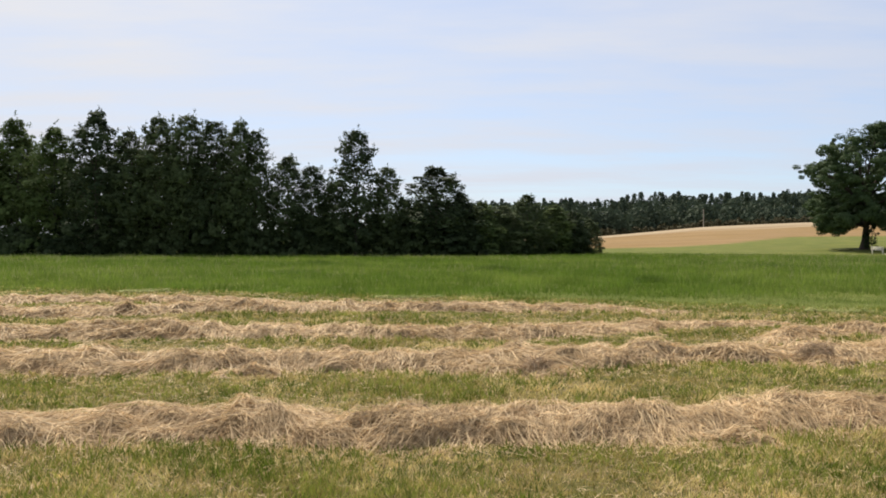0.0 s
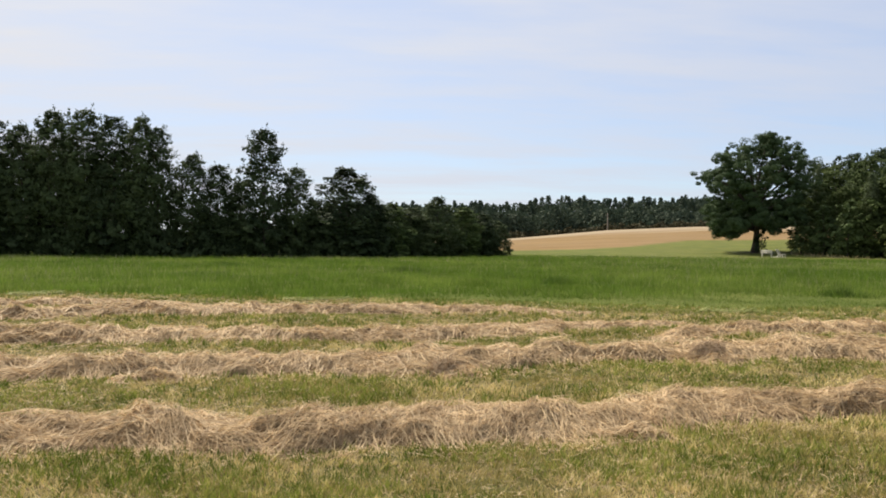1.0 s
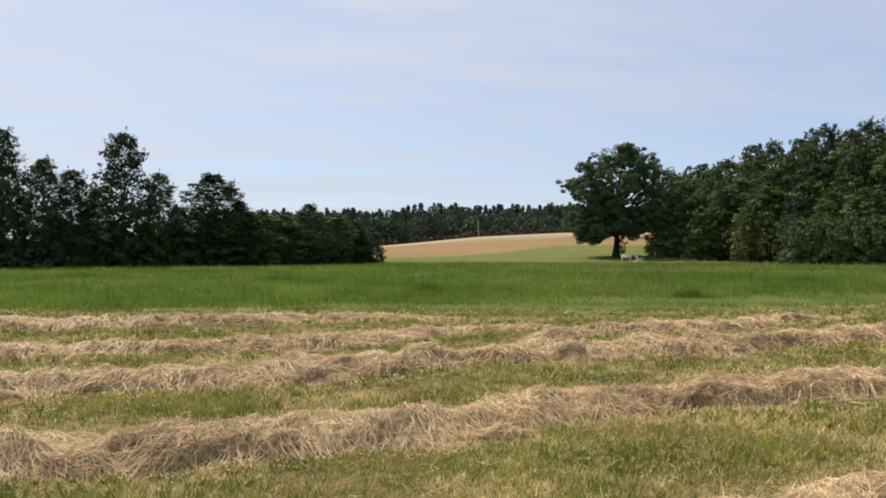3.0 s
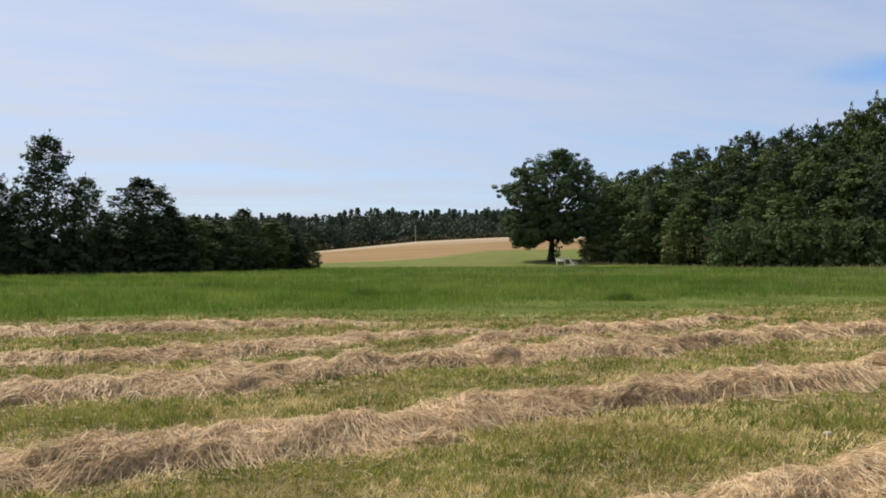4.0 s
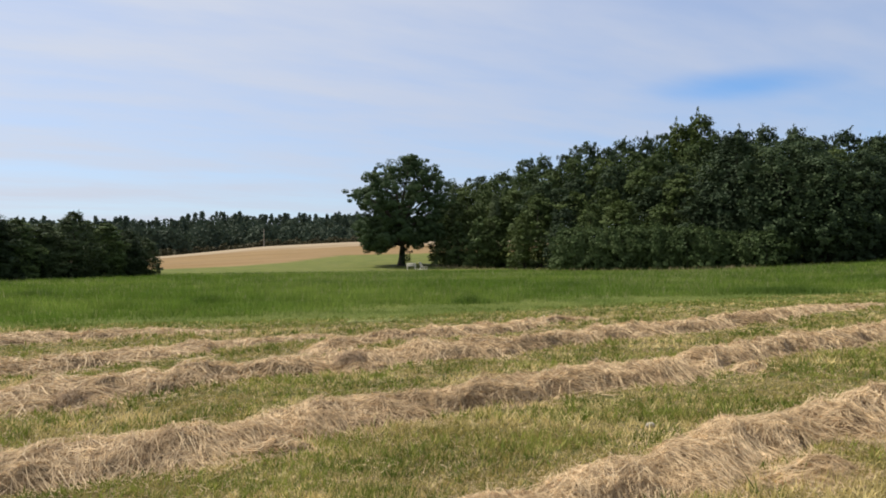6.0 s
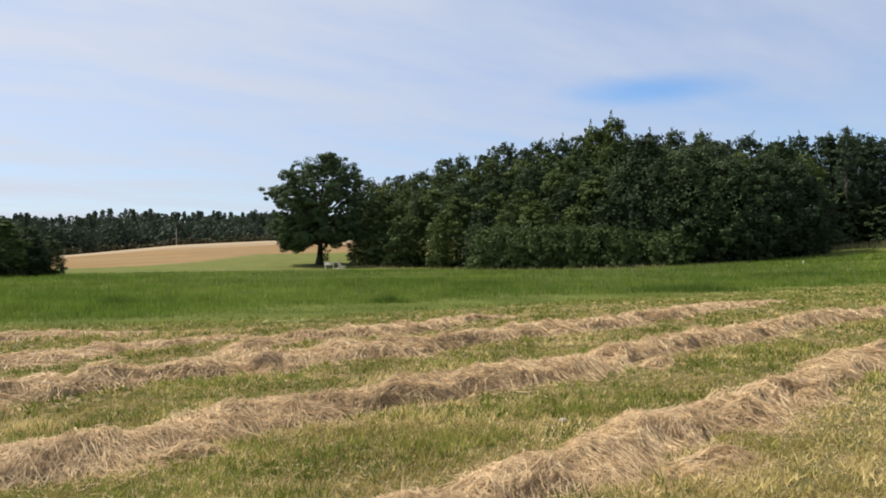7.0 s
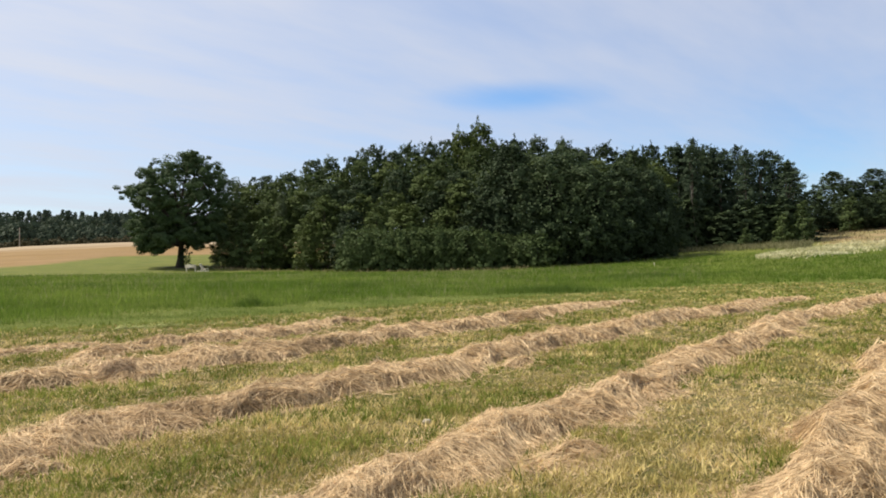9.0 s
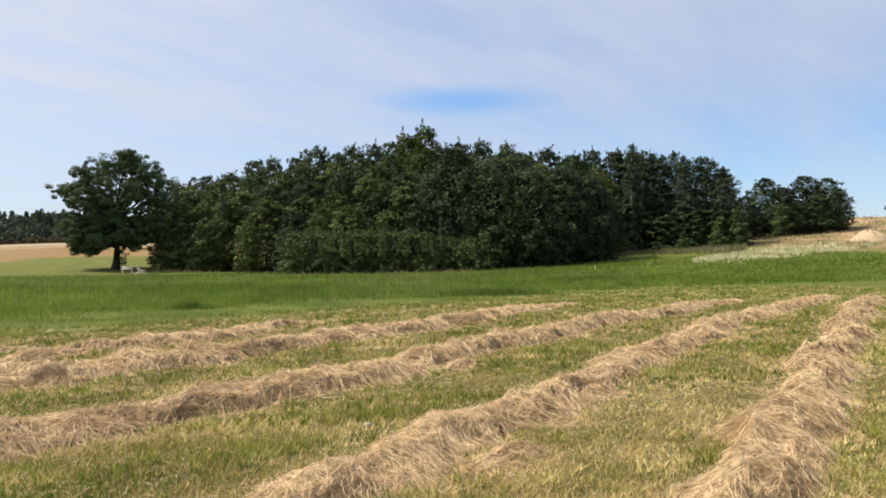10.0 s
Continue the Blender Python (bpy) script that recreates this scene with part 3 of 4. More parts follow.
for q, (n, r0, r1, a0, a1) in enumerate(((26000, 0.5, 4.4, -180, 180), (30000, 4.4, 16, 84, 326.5))):
    sward("cut_stubble", "short yellow-green stubble left after mowing", n, r0, r1, 1.4, STUBBLE_BLADE,
          lambda x, y, g: ~on_hay(x, y) & (y < meadow_edge(x) + 0.5), (0.03, 0.075), 0.008, 1.4, 41 + q, a0, a1, 5, 0.022, True)
YOUNG_BLADE = blade_material("regrown_blade", (0.13, 0.19, 0.036), (0.24, 0.30, 0.075), (0.38, 0.41, 0.15), 0.35, 0.35, tuft=2.2, dark=0.35)
sward("regrown_grass", "short pale green grass between hay and tall meadow", 150000, 13, 34, 0.5, YOUNG_BLADE,
      lambda x, y, g: (y > meadow_edge(x) - 0.8 + g.normal(0, 0.7, len(x))) & (y < tall_edge(x) + 1.0 + g.normal(0, 0.5, len(x))), (0.05, 0.13), 0.011, 1.0, 35, 0, 84, 4, 0.07, True)
sward("meadow_grass", "uncut lush green meadow grass", 460000, 15.5, 92, 0.6, MEADOW_BLADE,
      lambda x, y, g: y > tall_edge(x) - 0.6 + 0.5 * np.sin(x * 0.7) + g.normal(0, 0.5, len(x)), (0.16, 0.36), 0.012, 0.8, 33, -34, 88, 4, 0.10, True)
SEED_STALK = blade_material("seed_stalk", (0.20, 0.22, 0.09), (0.30, 0.30, 0.14), (0.40, 0.38, 0.21), 0.1, 0.3, tuft=0.5, dark=0.2)
sward("seed_stalks", "pale seed heads standing over the meadow grass", 44000, 26, 92, 1.8, SEED_STALK,
      lambda x, y, g: (y > meadow_edge(x) + 3) & (patchy(x, y, 0.11, 0.7) + g.normal(0, 0.5, len(x)) > 0.0), (0.28, 0.46), 0.015, 0.5, 34, -34, 66, 2, 0.15, True)

# darker tussocks standing in the meadow
TUSSOCK_BLADE = blade_material("tussock_blade", (0.060, 0.110, 0.018), (0.105, 0.170, 0.028), (0.165, 0.225, 0.046), 0.5, 0.3, tuft=2.0, dark=0.4)


def tussock(az, r, wide, deep, count, seed):
    """Blades of a clump of dark, taller grass at a bearing and distance."""
    g = np.random.default_rng(seed)
    x0, y0 = r * math.sin(radians(az)), r * math.cos(radians(az))
    u, v = g.normal(0, 0.30, count), g.normal(0, 0.30, count)
    c, k = math.cos(radians(az)), math.sin(radians(az))
    x, y = x0 + c * u * wide + k * v * deep, y0 - k * u * wide + c * v * deep
    return blades(g, x, y, g.uniform(0.25, 0.46, count) * np.exp(-(u ** 2 + v ** 2) * 2), g.uniform(0.012, 0.024, count), g.uniform(0.2, 0.9, count), True)


CLUMPS = ((15.3, 28.5, 1.3, 0.6, 460), (34.1, 25.4, 1.3, 0.5, 420), (55.5, 33, 5.0, 2.0, 2600), (62.0, 52, 5.0, 2.0, 2200), (23.5, 46, 3.0, 2.0, 1200), (-9.0, 47, 3.0, 2.5, 1200), (4.0, 38, 2.0, 1.0, 900), (41.0, 40, 3.0, 1.4, 1200))
vs, fs, k = [], [], 0
for q, spec in enumerate(CLUMPS):
    v, f = tussock(*spec, 170 + q)
    vs.append(v), fs.append(f + k)
    k += len(v)
tagged(new("meadow_tussocks", mesh_of("meadow_tussocks", np.vstack(vs), np.vstack(fs), TUSSOCK_BLADE)), "dark green tussocks of taller grass in the meadow", "grass", kind="stuff")

# ---- trees ----
def tube(path, radii, sides=8):
    """A tapered tube along a path, in arrays."""
    path = np.asarray(path, float)
    n = len(path)
    d = unit(np.gradient(path, axis=0))
    ref = np.where(np.abs(d[:, 2:3]) > 0.9, np.array([[1.0, 0, 0]]), np.array([[0, 0, 1.0]]))
    s = unit(np.cross(d, ref))
    t = np.cross(s, d)
    a = np.linspace(0, 2 * np.pi, sides, endpoint=False)
    ring = s[:, None, :] * np.cos(a)[None, :, None] + t[:, None, :] * np.sin(a)[None, :, None]
    v = (path[:, None, :] + ring * np.asarray(radii)[:, None, None]).reshape(-1, 3)
    i, j = np.meshgrid(np.arange(n - 1), np.arange(sides), indexing="ij")
    jn = (j + 1) % sides
    f = np.stack([i * sides + j, i * sides + jn, (i + 1) * sides + jn, (i + 1) * sides + j], -1).reshape(-1, 4)
    return v, f


def join(pieces):
    vs, fs, k = [], [], 0
    for v, f in pieces:
        vs.append(v), fs.append(f + k)
        k += len(v)
    return np.vstack(vs), np.vstack(fs)


def leaves(rng, centres, size, out, stray=0.42):
    """Small leaf sprays, one triangle each, facing partly outward."""
    n = len(centres)
    nrm = unit(out * 1.1 + rng.normal(0, stray, (n, 3)) + np.array([0, 0, 0.2]))
    a = unit(np.cross(nrm, rng.normal(0, 1, (n, 3))))
    b = np.cross(nrm, a)
    s = size * rng.uniform(0.6, 1.35, n)[:, None]
    long = rng.uniform(0.9, 1.5, n)[:, None]
    v = np.stack([centres - a * s * long * 0.6, centres + a * s * long * 0.4 + b * s * 0.5, centres + a * s * long * 0.45 - b * s * 0.45 - nrm * s * 0.15], 1).reshape(-1, 3)
    return v, np.arange(n * 3).reshape(-1, 3)


PROFILE = {
    "spire": lambda u: np.clip(1.12 - u, 0.05, 1) ** 0.55 * np.clip(0.8 + u, 0, 1),
    "cone": lambda u: np.clip(1.04 - u, 0.04, 1) ** 0.62 * np.clip(0.75 + 1.5 * u, 0, 1),
    "pine": lambda u: np.clip(1.04 - u, 0.04, 1) ** 0.85 * np.clip(0.3 + 1.6 * u, 0, 1),
    "bush": lambda u: np.sqrt(np.clip(1 - u ** 2.4, 0.02, 1)),
    "tent": lambda u: np.clip(1.05 - u, 0.03, 1) ** 0.66 * np.clip(0.62 + 1.4 * u, 0, 1),
    "egg": lambda u: np.clip(1 - u ** 2.3, 0.02, 1) ** 0.6 * np.clip(0.72 + 1.3 * u, 0, 1),
    "dome": lambda u: np.sqrt(np.clip(1 - u ** 2.0, 0.01, 1)) * np.clip(0.6 + 1.2 * u, 0, 1),
}


SHOOT = 18


def crown_points(rng, shape, h, w, low, clumps, per, lump, fill=0.3, lobes=24, shoots=0):
    """Leaf places on boughs inside the crown's outline, with their outward directions and the boughs' centres."""
    f = PROFILE[shape]
    u = (np.arange(lobes) + rng.random(lobes)) / lobes
    ang = np.arange(lobes) * 2.39996 + rng.normal(0, 0.4, lobes)
    rad = f(u) * (w / 2) * rng.uniform(0.42, 0.92, lobes)
    bough = np.stack([rad * np.cos(ang), rad * np.sin(ang), low + u * (h - low) * 0.94], -1)
    size = w * rng.uniform(0.12, 0.20, lobes) * (0.62 + 0.38 * f(u))
    away = unit(np.stack([bough[:, 0], bough[:, 1], 0.12 * w * np.ones(lobes)], -1))
    k = rng.choice(lobes, clumps, p=size ** 2 / np.sum(size ** 2))
    d = unit(rng.normal(0, 1, (clumps, 3)) + 0.6 * away[k] + np.array([0, 0, 0.35]))
    c = bough[k] + d * (size[k] * rng.uniform(0.55, 1.12, clumps))[:, None] * np.array([1, 1, 0.85])
    rc = lump * w * rng.uniform(0.55, 1.35, clumps)
    e = unit(rng.normal(0, 1, (clumps, per, 3)))
    p = c[:, None, :] + e * (rng.uniform(0.1, 1.0, (clumps, per, 1)) ** 0.5 * rc[:, None, None]) * np.array([1, 1, 0.75])
    out = unit(0.55 * e + (d + 0.35 * away[k])[:, None, :])
    p, out = p.reshape(-1, 3), out.reshape(-1, 3)
    mid = np.array([0, 0, low + 0.4 * (h - low)])
    m = int(clumps * per * fill)
    v = rng.random(m)
    ang = rng.uniform(0, 2 * np.pi, m)
    rad = f(v) * (w / 2) * np.sqrt(rng.uniform(0.2, 0.8, m)) * (0.94 + 0.08 * np.sin(4 * ang + 11 * v) + 0.06 * np.sin(7 * ang - 17 * v))
    q = np.stack([rad * np.cos(ang), rad * np.sin(ang), low + v * (h - low) * 0.97], -1)
    p, out = np.vstack([p, q]), np.vstack([out, unit(q - mid)])
    wide = np.quantile(np.hypot(p[:, 0], p[:, 1]), 0.955)
    high = np.quantile(p[:, 2], 0.998)
    if shoots:
        # thin leafy shoots that stand out of the upper boughs
        top = rng.choice(np.flatnonzero(u > 0.25), shoots)
        foot = bough[top] + unit(rng.normal(0, 0.8, (shoots, 3)) + 0.5 * away[top] + np.array([0, 0, 0.8])) * (size[top] * 0.98)[:, None]
        way = unit(0.6 * away[top] + rng.normal(0, 0.25, (shoots, 3)) + np.array([0, 0, 1.0]))
        t = rng.random((shoots, SHOOT, 1))
        span = h * rng.uniform(0.02, 0.05, (shoots, 1, 1))
        q = foot[:, None, :] + way[:, None, :] * t * span + rng.normal(0, 0.014 * w, (shoots, SHOOT, 3)) * (1.1 - t)
        p = np.vstack([p, q.reshape(-1, 3)])
        out = np.vstack([out, unit(np.repeat(way, SHOOT, 0) * 0.3 + rng.normal(0, 0.6, (shoots * SHOOT, 3)))])
    k = np.array([w / 2 / wide, w / 2 / wide, h / high])
    p, bough = p * k, bough * k
    keep = p[:, 2] > 0.05
    return p[keep], out[keep], bough


def tree(name, label, category, shape, h, w, low, clumps, per, leaf, lump, leafmat, barkmat, trunk_r, seed, limbs=8, fill=0.3, lobes=24, shoots=0):
    rng = np.random.default_rng(seed)
    root = tagged(new(name), label, category)
    p, out, c = crown_points(rng, shape, h, w, low, clumps, per, lump, fill, lobes, shoots)
    p = p + rng.normal(0, 0.012 * w, p.shape) * (rng.random((len(p), 1)) < 0.5)
    t = np.linspace(0, 1, 9)
    bend = rng.normal(0, 0.025 * h, 2)
    top = h * 0.88
    path = np.stack([bend[0] * t ** 2, bend[1] * t ** 2, -0.3 + t * top], -1)
    rr = trunk_r * (1 - 0.88 * t) * (1 + 0.5 * np.exp(-t * 18))
    pieces = [tube(path, rr, 8)]
    arms = []
    order = rng.permutation(len(c))[:limbs]
    for q in order:
        z0 = min(max(low * 0.75, c[q][2] * rng.uniform(0.5, 0.8)), top * 0.9)
        s = z0 / top
        start = np.array([bend[0] * s ** 2, bend[1] * s ** 2, z0 - 0.3])
        tt = np.linspace(0, 1, 5)[:, None]
        mid = (start + c[q]) / 2 + np.array([0, 0, 0.12 * np.linalg.norm(c[q] - start)])
        line = start * (1 - tt) ** 2 + 2 * mid * tt * (1 - tt) + c[q] * tt ** 2
        arms.append(tube(line, np.linspace(trunk_r * 0.42 * (1 - 0.6 * s), trunk_r * 0.06, 5), 5))
    part("trunk", smooth_shade(mesh_of("trunk", *join(pieces + arms), barkmat)), root)
    part("crown", mesh_of("crown", *leaves(rng, p, leaf * np.where(np.arange(len(p)) < len(p) - shoots * SHOOT, 1.0, 0.62)[:, None], out), leafmat), root)
    return root


def place(proto, az, r, h, w, h0, w0, turn, label="", dz=0.0):
    """A copy of a tree at a bearing and distance, scaled to its height and width."""
    x, y = r * math.sin(radians(az)), r * math.cos(radians(az))
    m = pose(x, y, float(land(x, y)) + dz, 0, 0, turn) @ Matrix.Diagonal((w / w0, w / w0, h / h0, 1))
    ob = copy_thing(proto, m)
    if label:
        tagged(ob, label)
    return ob


def drop(proto):
    for o in (*proto.children_recursive, proto):
        bpy.data.objects.remove(o)


rng = np.random.default_rng(5)
EYE = 1.6

# the alder belt: bearing, distance, height, width
def belt(a, back=0.0):
    """Distance of the alder belt's front at a bearing."""
    return float(np.interp(a, (-34, -28.9, -24, -19, -13, -6, 1, 6, 11), (94, 92, 82, 79, 75, 73, 74, 78, 87))) + back


# bearing, height, width
ALDERS = ((-33.5, 14.4, 5.6), (-31, 14, 5.4), (-28.6, 13.9, 5), (-26.4, 12.7, 4.9), (-23.9, 13.8, 5.2), (-21.8, 11.9, 4.4), (-19.9, 13.2, 4.6), (-18, 13.3, 4.4), (-16.3, 12.7, 4.4), (-14.5, 12.6, 4.2), (-13.4, 11.7, 3.2), (-11.1, 9.3, 3.9), (-9.4, 8.4, 3.6), (-7.9, 6.6, 3.0), (-6.2, 11.6, 4.5), (-3.9, 8.3, 3.2), (-2.7, 5.4, 2.8), (-0.3, 8.4, 6.2), (1.5, 5.9, 3.2), (3, 5.2, 3.4), (4.6, 4.9, 3.4), (6.4, 6.1, 3.8), (8.3, 5.2, 3.4), (9.7, 4.6, 3.2), (10.9, 3.9, 2.6))
alder_kinds = [tree("alder_tree", "dark green leafy alder at the meadow edge", "tree", s, 12, 6, lo, 330, 22, 0.19, 0.046, LEAF_ALDER, BARK, 0.17, 200 + q, 14, 0.85, lb, 46)
               for q, (s, lo, lb) in enumerate((("spire", 0.5, 44), ("tent", 0.5, 46), ("tent", 0.6, 40), ("egg", 0.3, 48)))]
# young alder whose leaf colour carries the sunlit look of the belt's end
alder_kinds.append(tree("young_alder", "light green leafy young alder, sunlit tone in its leaf colour", "tree", "tent", 12, 6, 0.4, 330, 22, 0.19, 0.046, LEAF_SUNLIT_YOUNG, BARK, 0.17, 209, 12, 0.85, 42, 46))
alder_back = tree("alder_tree", "dark green alder in the second rank of the belt", "tree", "egg", 12, 6, 3.0, 130, 22, 0.25, 0.05, LEAF_ALDER, BARK, 0.17, 215, 10, 0.9, 22, 20)
for q, (a, h, w) in enumerate(ALDERS):
    r = belt(a)
    kind = 4 if q in (0, 1, 2, 3, 19, 22) else 0 if q in (14, 15) else (3 if q in (17, 18, 21) else (1, 2, 0, 1, 3)[q % 5])
    lab = "tall conical alder standing clear of the belt" if q == 14 else ("rounded dense alder at the meadow edge" if q == 17 else ("low bushy alder at the belt's end" if q > 18 else ""))
    ob = place(alder_kinds[kind], a, r, h, w * 1.38, 12, 6, rng.uniform(0, 360), lab)
    tagged(ob, group="alders along the meadow")
# a second rank and undergrowth that close the belt
bush = tree("bush", "dark leafy undergrowth bush under the alders", "bush", "bush", 4, 5, 0.1, 44, 20, 0.32, 0.10, LEAF_ALDER, BARK, 0.06, 230, 6, 0.8, 14, 10)
for q in range(36):
    a = -34 + q * 1.26 + rng.uniform(-0.4, 0.4)
    r = float(np.interp(a, (-34, -20, -11, 1, 11), (91, 79, 74, 73, 86)))
    ob = place(bush, a, r + rng.uniform(-0.5, 1.5), rng.uniform(2.6, 4.2), rng.uniform(3.8, 5.2), 4, 5, rng.uniform(0, 360))
    tagged(ob, group="undergrowth bushes")
for q in range(22):
    a = -34.5 + q * 1.25 + rng.uniform(-0.4, 0.4)
    r = float(np.interp(a, (-34, -20, -11, 1, 11), (99, 86, 82, 80, 90)))
    if a > -13.6:
        continue
    tagged(place(alder_back, a, r, float(np.interp(a, (-34, -14, -10, -6), (12.0, 10.5, 7.5, 6.5))) * rng.uniform(0.85, 1.05), rng.uniform(4.5, 5.8), 12, 6, rng.uniform(0, 360)), group="alders along the meadow")

# the lone oak
OAK_AZ, OAK_R = 28.75, 110
BOUGHS = ((-6.3, 10.6, 2.1), (-5.9, 6.6, 2.2), (-5.2, 4.1, 1.9), (-3.9, 12.6, 2.3), (-1.0, 13.2, 2.4), (2.2, 14.2, 2.3), (4.2, 12.3, 2.3), (6.3, 10.5, 1.8),
          (4.6, 8.2, 2.5), (4.8, 5.2, 2.1), (0.2, 10.2, 2.9), (-3.2, 8.8, 2.7), (1.8, 6.6, 2.4), (-1.6, 5.6, 2.3), (-3.9, 2.9, 1.2), (-5.6, 3.3, 1.1), (2.6, 3.8, 1.5), (1.2, 15.0, 1.2), (1.0, 4.0, 1.3), (-2.2, 3.9, 1.2), (-1.2, 8.0, 2.4), (2.8, 10.4, 2.2), (-4.9, 9.0, 2.0))


def old_oak():
    """A broad oak: heavy boughs that each carry a cloud of leaf clumps, with gaps of sky between them."""
    g = np.random.default_rng(304)
    root = tagged(new("oak_tree"), "broad old oak standing alone in the meadow", "tree")
    centres = []
    for bx, bz, br in BOUGHS:
        depth = math.sqrt(max(0.0, 1 - (bx / 8.4) ** 2)) * 5.2
        for k in (-1, 0, 1):
            centres.append((bx * (0.79 if bx < 0 else 0.95) + g.normal(0, 0.25), k * depth * g.uniform(0.75, 1.05), bz * (1 - 0.06 * abs(k)) + g.normal(0, 0.3), br * g.uniform(0.8, 1.05)))
    pts, outs = [], []
    for cx, cy, cz, cr in centres:
        d = unit(g.normal(0, 1, (19, 3)))
        sub = np.array([cx, cy, cz]) + d * cr * g.uniform(0.3, 1.12, (19, 1)) * np.array([1.1, 1, 0.8])
        for q in sub:
            rr = g.uniform(0.3, 0.75)
            e = unit(g.normal(0, 1, (88, 3)))
            pts.append(q + e * rr * g.uniform(0.3, 1.0, (88, 1)) ** 0.5 * np.array([1, 1, 0.65]))
            outs.append(unit(e + unit(q - np.array([0, 0, 7.0]))))
    part("crown", mesh_of("crown", *leaves(g, np.vstack(pts), 0.18, np.vstack(outs)), LEAF_OAK), root)
    t = np.linspace(0, 1, 9)
    path = np.stack([0.25 * np.sin(3 * t), 0.2 * t, -0.3 + 11.5 * t], -1)
    part("trunk", smooth_shade(mesh_of("trunk", *tube(path, 0.44 * (1 - 0.85 * t) * (1 + 0.6 * np.exp(-t * 16)), 12), BARK)), root)
    for cx, cy, cz, cr in centres[::2]:
        z0 = min(max(2.9, cz * 0.55), 9.0)
        start, end = np.array([0, 0, z0]), np.array([cx, cy, cz])
        q = np.linspace(0, 1, 6)[:, None]
        mid = (start + end) / 2 + np.array([0, 0, 0.6])
        part("limb", smooth_shade(mesh_of("limb", *tube(start * (1 - q) ** 2 + 2 * mid * q * (1 - q) + end * q ** 2, np.linspace(0.19, 0.04, 6), 7), BARK)), root)
    return root


oak = old_oak()
ox, oy = OAK_R * math.sin(radians(OAK_AZ)), OAK_R * math.cos(radians(OAK_AZ))
oak.matrix_world = pose(ox, oy, float(land(ox, oy)), 0, 0, -OAK_AZ)

sprig = tree("sapling", "leafy sapling beside the oak trunk", "sapling", "egg", 3, 1.8, 0.2, 40, 14, 0.13, 0.09, LEAF_OAK, BARK, 0.05, 311, 5, 0.5, 10)
for a, r, h, w in ((29.2, 108, 3.3, 1.6), (28.9, 109, 2.4, 1.3)):
    tagged(place(sprig, a, r, h, w, 3, 1.8, 50 * r), group="saplings under the oak")
drop(sprig)

# the wood on the right: ranks of trees, taller behind
def wood_tree(name, label, form, low, clumps, mat, seed):
    return tree(name, label, "tree", form, 12, 7, low, clumps, 21, 0.235, 0.046, mat, BARK, 0.2, seed, 8, 0.6, 46 if low < 2 else 26, 10)


WOOD, DARK = "dense green broadleaf tree at the wood's edge", "dark green dense tree at the wood's edge"
# whole trees for the edge, high-crowned ones for the ranks behind
wood_kinds = [wood_tree("broadleaf_tree", WOOD, s, 0.2, 250, LEAF_WOOD, 400 + q) for q, s in enumerate(("dome", "egg", "dome"))]
wood_high = [wood_tree("broadleaf_tree", "dense green broadleaf tree inside the wood", s, 5.0, 180, LEAF_WOOD, 405 + q) for q, s in enumerate(("dome", "egg", "bush"))]
dark_kinds = [wood_tree("hornbeam_tree", DARK, s, 0.2, 270, LEAF_DARK, 420 + q) for q, s in enumerate(("dome", "egg"))]
dark_high = [wood_tree("hornbeam_tree", "dark green dense tree inside the wood", s, 5.0, 180, LEAF_DARK, 425 + q) for q, s in enumerate(("dome", "bush"))]
dark_broad = [tree("hornbeam_tree", DARK, "tree", s, 12, 11, 0.2, 480, 22, 0.235, 0.031, LEAF_DARK, BARK, 0.28, 440 + q, 10, 0.55, 60, 10) for q, s in enumerate(("dome", "egg"))]
small_conifer = tree("young_tree", "young bushy tree before the pines", "tree", "cone", 12, 7, 0.2, 70, 20, 0.42, 0.075, LEAF_SHRUB, BARK, 0.15, 436, 4, 0.7, 24, 4)
small_dark = tree("low_tree", "dark dense low tree under the pines", "tree", "bush", 12, 7, 0.2, 80, 20, 0.5, 0.085, LEAF_DARK, BARK, 0.15, 437, 4, 0.8, 24, 0)
spruce = wood_tree("spruce_tree", "tall pointed tree rising above the wood", "cone", 0.2, 250, LEAF_WOOD, 430)
TOP_A = (30, 32.8, 35.7, 38, 40.7, 43.8, 46.3, 49.3, 53.4, 57.6, 60.5, 63.5, 67, 70.2, 72.1, 73.3)
TOP_E = (4.8, 5.2, 6.0, 6.6, 7.3, 7.9, 8.2, 8.5, 8.3, 7.8, 7.4, 7.5, 7.3, 6.6, 5.5, 4.4)


def wood_front(a):
    """Distance of the wood's edge at a bearing."""
    return float(np.interp(a, (31, 40, 52, 58, 64, 70), (112, 92, 88, 88, 94, 104)))


def plant(kind, a, r, top, w, label="", group="trees of the wood"):
    """A tree at a bearing and distance whose tip stands at an elevation of so many degrees."""
    x, y = r * math.sin(radians(a)), r * math.cos(radians(a))
    h = EYE + r * math.tan(radians(top)) - float(land(x, y))
    return tagged(place(kind, a, r, h, w, 12, 7, rng.uniform(0, 360), label), group=group)


